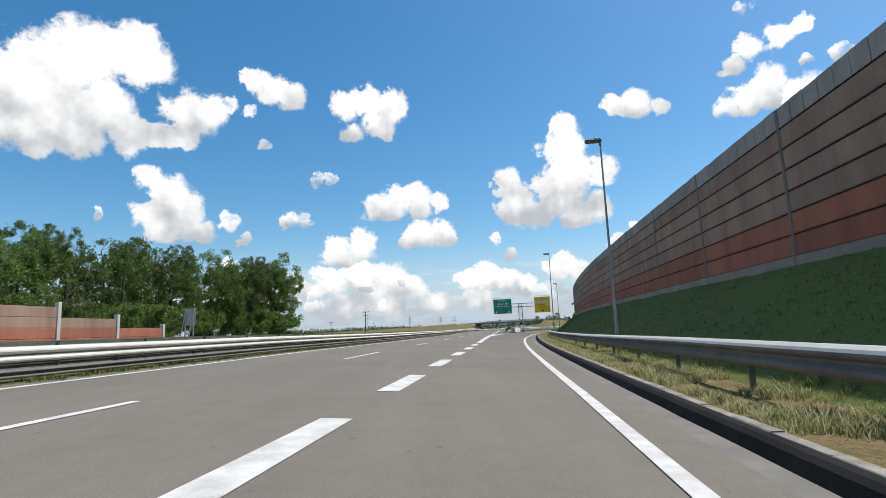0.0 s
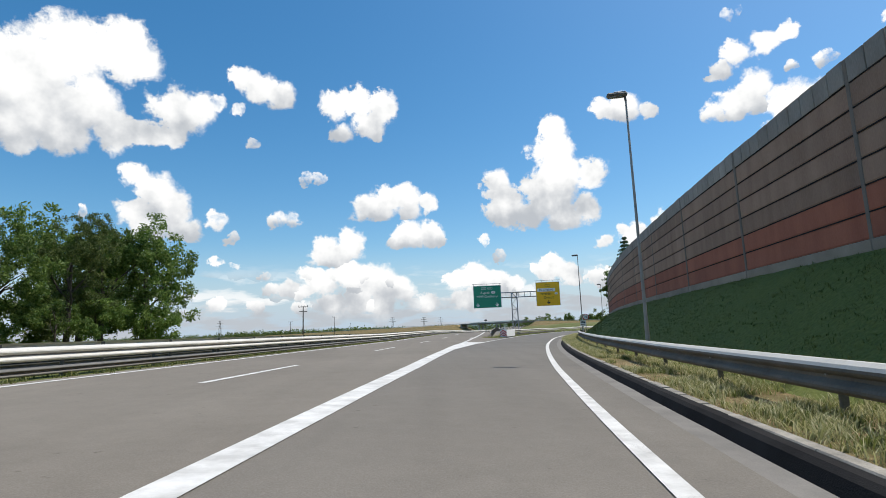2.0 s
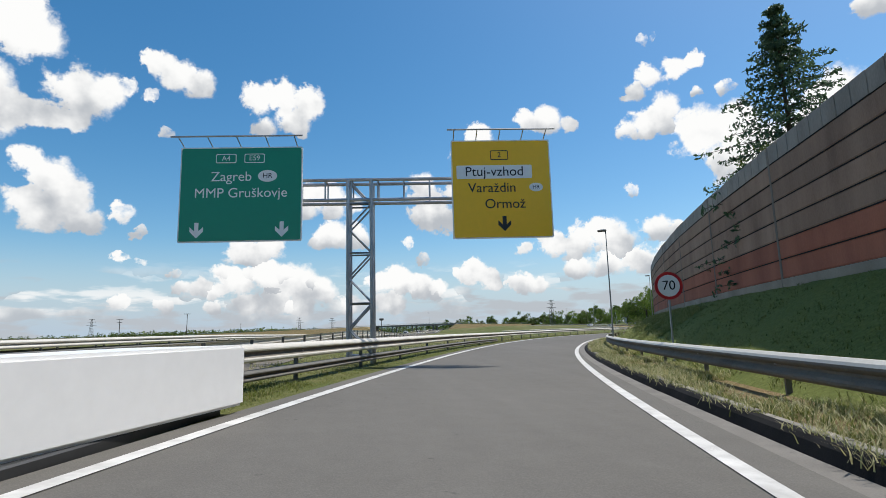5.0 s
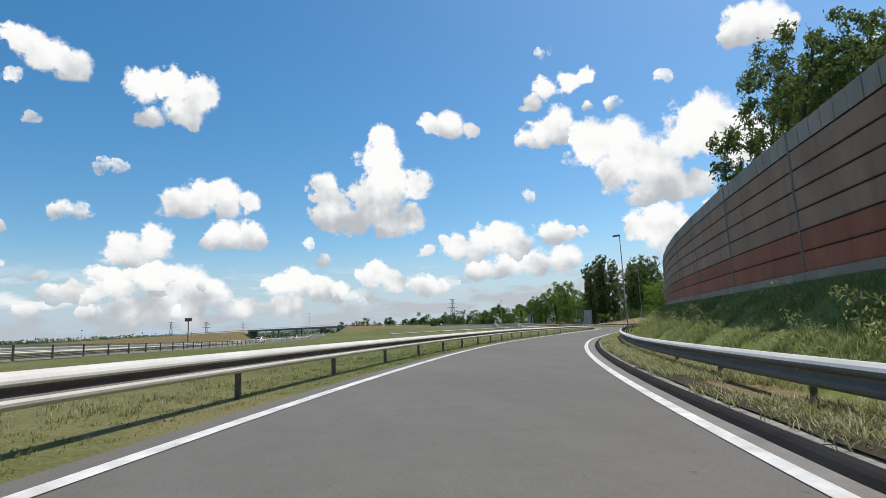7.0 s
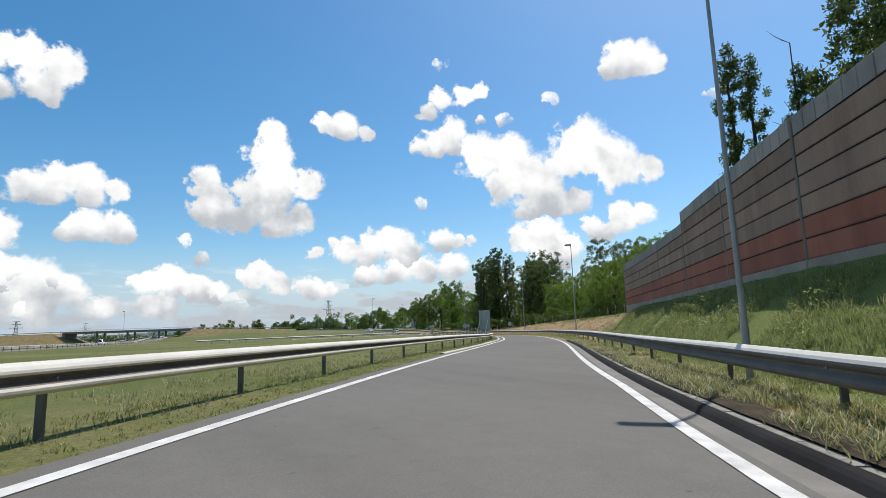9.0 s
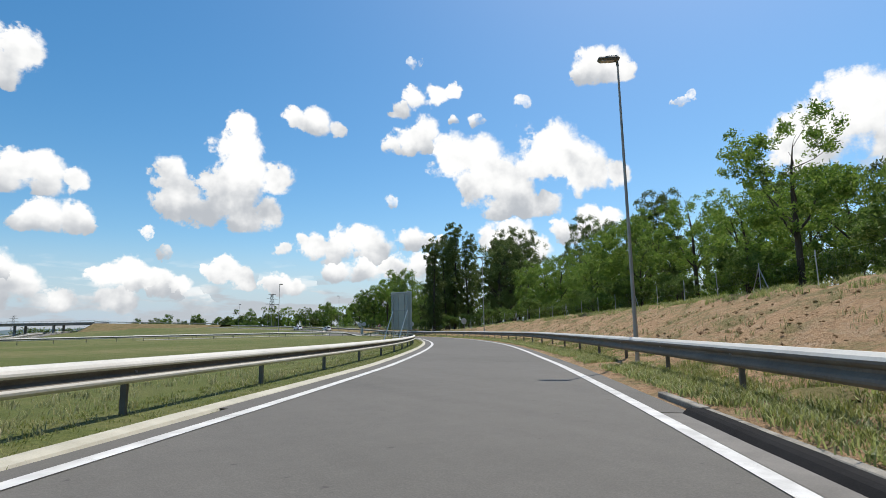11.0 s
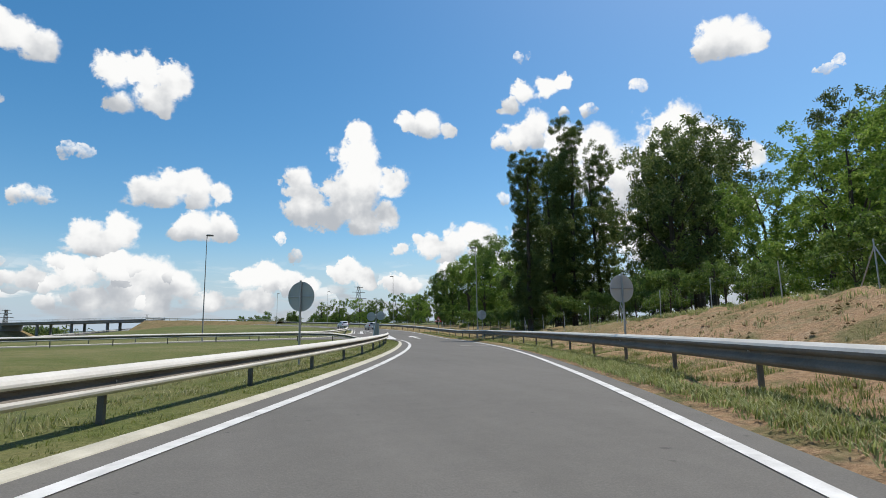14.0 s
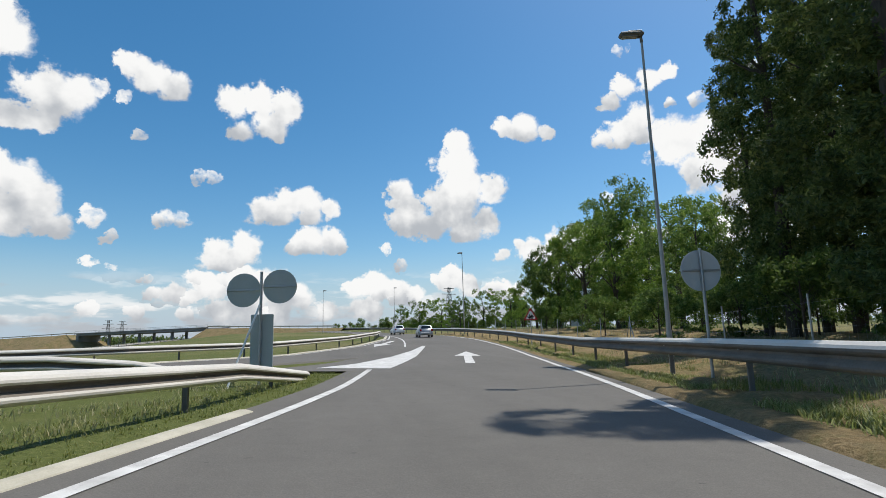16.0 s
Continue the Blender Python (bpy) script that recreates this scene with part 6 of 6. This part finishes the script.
# ---------------------------------------------------------------- overpass and its banks
M_BRIDGE = weathered("bridge_concrete", (0.16, 0.155, 0.15), (0.28, 0.275, 0.265), 0.2, 0.9)
CROSSING = pose(66.5, 560.0, 0, 0, 0, -38.5)
bridge = thing("overpass", "grey concrete overpass on piers crossing the motorway", "bridge", CROSSING)
part("deck", box("deck", (0, 0, 6.65), (82, 10, 0.95), M_BRIDGE, 0.1), bridge)
for y0 in (-5.1, 5.1):
    part("parapet", box("parapet", (0, y0, 7.2), (84, 0.35, 0.45), M_BRIDGE, 0.04), bridge)
    part("railing", box("railing", (0, y0, 8.25), (84, 0.06, 0.08), M_ZINC), bridge)
    for k in range(29):
        part("railing_post", box("railing_post", (-42 + 3 * k, y0, 7.8), (0.07, 0.07, 0.85), M_ZINC), bridge)
for x0 in (-20, 0, 20):
    for y0 in (-3.2, 3.2):
        part("pier", tube("pier", (x0, y0, -1.5), (x0, y0, 6.3), 0.6, 0.6, M_BRIDGE, 14), bridge)
for x0 in (-40.5, 40.5):
    part("abutment", box("abutment", (x0, 0, 2.6), (2.0, 9.6, 7.4), M_BRIDGE, 0.08), bridge)


def bank(name, x0, x1, top0, top1, label):
    """An earth ramp carrying the crossing road, with a sloping end under the bridge."""
    rows = []
    toe = -14 if x1 > x0 else 14
    for u in np.linspace(-0.06, 1, 40):
        x, h = (x0 + (x1 - x0) * u, top0 + (top1 - top0) * u) if u >= 0 else (x0 + toe, -0.6)
        rows.append([CROSSING @ Vector((x + noise.noise((x * 0.2, v, 0)) * 0.5, v * w, z + noise.noise((x * 0.15, v * 3.0, z)) * 0.3)) for v, w, z in ((-1, 5.5 + 2.0 * max(h, 0) + 0.6, -0.6), (-1, 5.5 + max(h, 0), h * 0.5), (-1, 5.6, h), (1, 5.6, h), (1, 5.5 + max(h, 0), h * 0.5), (1, 5.5 + 2.0 * max(h, 0) + 0.6, -0.6))])
    me = ribbon(name, rows, M_DRYBANK)
    tagged(new(name, me), label, "embankment", kind="structure")


bank("dry_bank_near", 40.5, 105, 6.9, 5.0, "dry yellow-brown earth ramp beside the overpass")
bank("dry_bank_far", -40.5, -420, 6.9, 3.2, "dry green-brown earth ramp beyond the motorway")
guardrail("galvanised guardrail along the crossing road", [CROSSING @ Vector((x, -5.0, 7.75 - (x - 42) * 0.03)) for x in np.arange(42, 104, 4.0)], -1, 4.0)
guardrail("galvanised guardrail along the crossing road", [CROSSING @ Vector((-x, -5.0, 7.75 - (x - 42) * 0.01)) for x in np.arange(42, 300, 6.0)], 1, 6.0)

# ---------------------------------------------------------------- masts and pylons


def power_pole(x, y, h, arms, turn):
    p = thing("power_pole", "wooden power pole with crossarms in the fields", "utility pole", pose(x, y, gz(x, y), 0, 0, turn), group="poles in the fields")
    part("pole", tube("pole", (0, 0, -0.5), (0, 0, h), 0.16, 0.10, M_BARK, 10), p)
    for k in range(arms):
        part("crossarm", box("crossarm", (0, 0, h - 0.15 - k * 1.1), (2.3 - 0.5 * k, 0.12, 0.14), M_BARK, 0.02), p)
    for dx in (-1.0, -0.35, 0.35, 1.0):
        part("insulator", tube("insulator", (dx, 0, h - 0.1), (dx, 0, h + 0.22), 0.05, 0.03, M_DARK, 8), p)


power_pole(-25.5, 172.0, 7.9, 2, 10)
power_pole(-49.0, 340.0, 11.0, 1, 15)
power_pole(-70.0, 330.0, 9.0, 2, 15)


def box_mast(x, y, h):
    p = thing("camera_mast", "thin mast with a flat box on top beside the motorway", "mast", pose(x, y, gz(x, y), 0, 0, 10), group="masts with boxes")
    part("pole", tube("pole", (0, 0, -0.5), (0, 0, h), 0.09, 0.07, M_POST, 10), p)
    part("box", box("box", (0, 0, h + 0.15), (1.0, 0.5, 0.55), M_POST, 0.08), p)


box_mast(23.9, 241.0, 4.2)
box_mast(-80.0, 600.0, 12.0)


def pylon(x, y, h, turn):
    p = thing("lattice_pylon", "distant steel lattice power pylon", "pylon", pose(x, y, gz(x, y), 0, 0, turn), group="lattice pylons")
    bm = bmesh.new()
    w = h * 0.09
    for sx in (-1, 1):
        for sy in (-1, 1):
            tube_into(bm, (sx * w, sy * w, -0.5), (sx * w * 0.25, sy * w * 0.25, h), 0.12, 0.08, 5)
    for k in range(8):
        z0, z1 = h * k / 8, h * (k + 1) / 8
        a, b = w * (1 - 0.75 * k / 8), w * (1 - 0.75 * (k + 1) / 8)
        for sx, sy, tx, ty in ((-1, -1, 1, -1), (1, -1, 1, 1), (1, 1, -1, 1), (-1, 1, -1, -1)):
            tube_into(bm, (sx * a, sy * a, z0), (tx * b, ty * b, z1), 0.07, 0.07, 4)
            tube_into(bm, (tx * a, ty * a, z0), (sx * b, sy * b, z1), 0.07, 0.07, 4)
    part("lattice", bm_mesh("lattice", bm, M_POST), p)
    for z, l in ((h * 0.72, h * 0.22), (h * 0.86, h * 0.17), (h * 0.98, h * 0.12)):
        part("arm", box("arm", (0, 0, z), (2 * l, 0.25, 0.3), M_POST), p)


pylon(206, 610, 27, 20)
pylon(-7.3, 721.8, 19, 0)
pylon(-330, 900, 30, 0)
pylon(20, 1250, 32, 0)
pylon(-60, 900, 26, 0)

# steel stand beside the low wall
st = thing("steel_stand", "bare galvanised steel sign stand with slanted legs", "sign stand", pose(-20.1, 42.4, gz(-20.1, 42.4), 0, 0, -8))
for xx in (-0.35, 0.35):
    part("leg", tube("leg", (xx, 0, -0.5), (xx, 0, 3.2), 0.05, 0.05, M_ZINC), st)
    part("brace", tube("brace", (xx, 0, 2.9), (xx - 0.9, 0.3, -0.4), 0.045, 0.045, M_ZINC), st)
part("plate", box("plate", (0, 0.08, 2.5), (0.9, 0.03, 1.3), M_SIGN_BACK, 0.01), st)

# low far building and hills
house = thing("tower_block", "pale distant tower block above the trees", "building", Matrix.Translation((257, 551, 0)))
M_HOUSE = weathered("pale_plaster", (0.42, 0.42, 0.42), (0.55, 0.55, 0.54), 0.2, 0.9)
part("wall", box("wall", (0, 0, 10.5), (9, 9, 21.0), M_HOUSE, 0.1), house)
part("roof", box("roof", (0, 0, 21.2), (9.4, 9.4, 0.4), M_BRIDGE, 0.05), house)
for fl in range(5):
    for xx in (-2.8, 0, 2.8):
        part("window", box("window", (xx, -4.5, 6 + 3 * fl), (1.4, 0.12, 1.4), M_DARK), house)


def hills():
    rows = []
    for u in np.linspace(0, 1, 120):
        a = radians(-75 + 150 * u)
        h = 18 + 26 * max(0, noise.noise((u * 9, 0.3, 0))) + 26 * math.exp(-((u - 0.535) / 0.055) ** 2) + 8 * noise.noise((u * 40, 2.0, 0))
        r = 3300
        rows.append([Vector((math.sin(a) * r, math.cos(a) * r, -5)), Vector((math.sin(a) * (r + 200), math.cos(a) * (r + 200), max(4, h))), Vector((math.sin(a) * (r + 500), math.cos(a) * (r + 500), -5))])
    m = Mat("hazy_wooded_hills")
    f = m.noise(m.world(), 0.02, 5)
    # the haze of distance is mixed into the hills' own colour
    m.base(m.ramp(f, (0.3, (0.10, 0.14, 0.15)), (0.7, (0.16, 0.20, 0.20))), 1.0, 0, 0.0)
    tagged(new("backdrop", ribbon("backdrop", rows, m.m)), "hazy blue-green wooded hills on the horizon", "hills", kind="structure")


hills()

# ---------------------------------------------------------------- cars
M_TYRE = plain("tyre_rubber", (0.02, 0.02, 0.02), 0.85)
M_RIM = plain("alloy_rim", (0.45, 0.45, 0.46), 0.3, 0.8)
M_GLASS = plain("dark_car_glass", (0.015, 0.018, 0.02), 0.06, 0.0, 0.8)
M_TAIL = plain("red_lamp_glass", (0.35, 0.01, 0.01), 0.2)
M_SILVER = plain("silver_car_paint", (0.46, 0.46, 0.46), 0.35, 0.25)
M_CARWHITE = plain("white_car_paint", (0.75, 0.75, 0.76), 0.25)


def car(label, paint, m, tall=0.0, length=4.2):
    c = thing("car", label, "car", m)
    k = length / 4.2
    bm = bmesh.new()
    prof = [(-2.08, 0.35), (-2.10, 0.62), (-2.04, 0.95), (-1.85, 1.02), (-1.62, 1.44 + tall), (-0.6, 1.50 + tall), (0.35, 1.44 + tall), (1.05, 1.00), (1.95, 0.82), (2.08, 0.55), (2.05, 0.32), (-1.9, 0.25)]
    rings = []
    for x, sc in ((-0.86, 0.90), (-0.80, 0.985), (0.80, 0.985), (0.86, 0.90)):
        ring = []
        for y, z in prof:
            inset = 0.16 * max(0, (z - 0.95) / 0.5)
            xx = x - math.copysign(inset, x)
            ring.append(bm.verts.new((xx, y * k * (sc if z < 1.2 else 1), 0.25 + (z - 0.25) * (sc if abs(x) > 0.81 else 1))))
        rings.append(ring)
    n = len(prof)
    for a, b in zip(rings, rings[1:]):
        for i in range(n):
            bm.faces.new((a[i], a[(i + 1) % n], b[(i + 1) % n], b[i]))
    bm.faces.new(rings[0][::-1])
    bm.faces.new(rings[-1])
    body = part("body", bm_mesh("body", bm, paint, True), c)
    part("rear_window", mesh_of("rear_window", [(-0.60, -1.90 * k, 1.06), (0.60, -1.90 * k, 1.06), (0.52, -1.69 * k, 1.40 + tall), (-0.52, -1.69 * k, 1.40 + tall)], [(0, 1, 2, 3)], M_GLASS), c)
    for sx in (-1, 1):
        part("side_window", mesh_of("side_window", [(sx * 0.80, -1.5 * k, 1.04), (sx * 0.80, 0.85 * k, 1.04), (sx * 0.70, 0.25 * k, 1.38 + tall), (sx * 0.70, -1.35 * k, 1.38 + tall)], [(0, 1, 2, 3)], M_GLASS), c)
        part("tail_lamp", box("tail_lamp", (sx * 0.70, -2.07 * k, 0.86), (0.24, 0.10, 0.22), M_TAIL, 0.03), c, "red tail lamp")
        for y in (-1.3 * k, 1.28 * k):
            wh = part("wheel", tube("wheel", (sx * 0.66, y, 0.31), (sx * 0.86, y, 0.31), 0.31, 0.31, M_TYRE, 20), c)
            part("rim", tube("rim", (sx * 0.84, y, 0.31), (sx * 0.87, y, 0.31), 0.20, 0.19, M_RIM, 14), wh)
    part("bumper", box("bumper", (0, -2.10 * k, 0.48), (1.5, 0.12, 0.22), paint, 0.04), c)
    part("number_plate", box("number_plate", (0, -2.17 * k, 0.62), (0.52, 0.02, 0.11), M_WHITE), c)
    return c


def on_road(s, n):
    x, y = plan(s, n)
    return pose(x, y, float(tilt_plane(s, n)) + 0.03, 0, 0, -math.degrees(heading(s)))


car("silver hatchback driving away along the slip road", M_SILVER, on_road(421, -0.6))
car("white estate car driving away along the slip road", M_CARWHITE, on_road(446, -0.6), 0.05, 4.5)
p = main_at(300, 5.6, 0.03)
car("white car driving away on the motorway", M_CARWHITE, pose(p.x, p.y, p.z, 0, 0, -9))
p = main_at(420, 1.9, 0.03)
car("white van driving away on the motorway", M_CARWHITE, pose(p.x, p.y, p.z, 0, 0, -10), 0.55, 5.0)
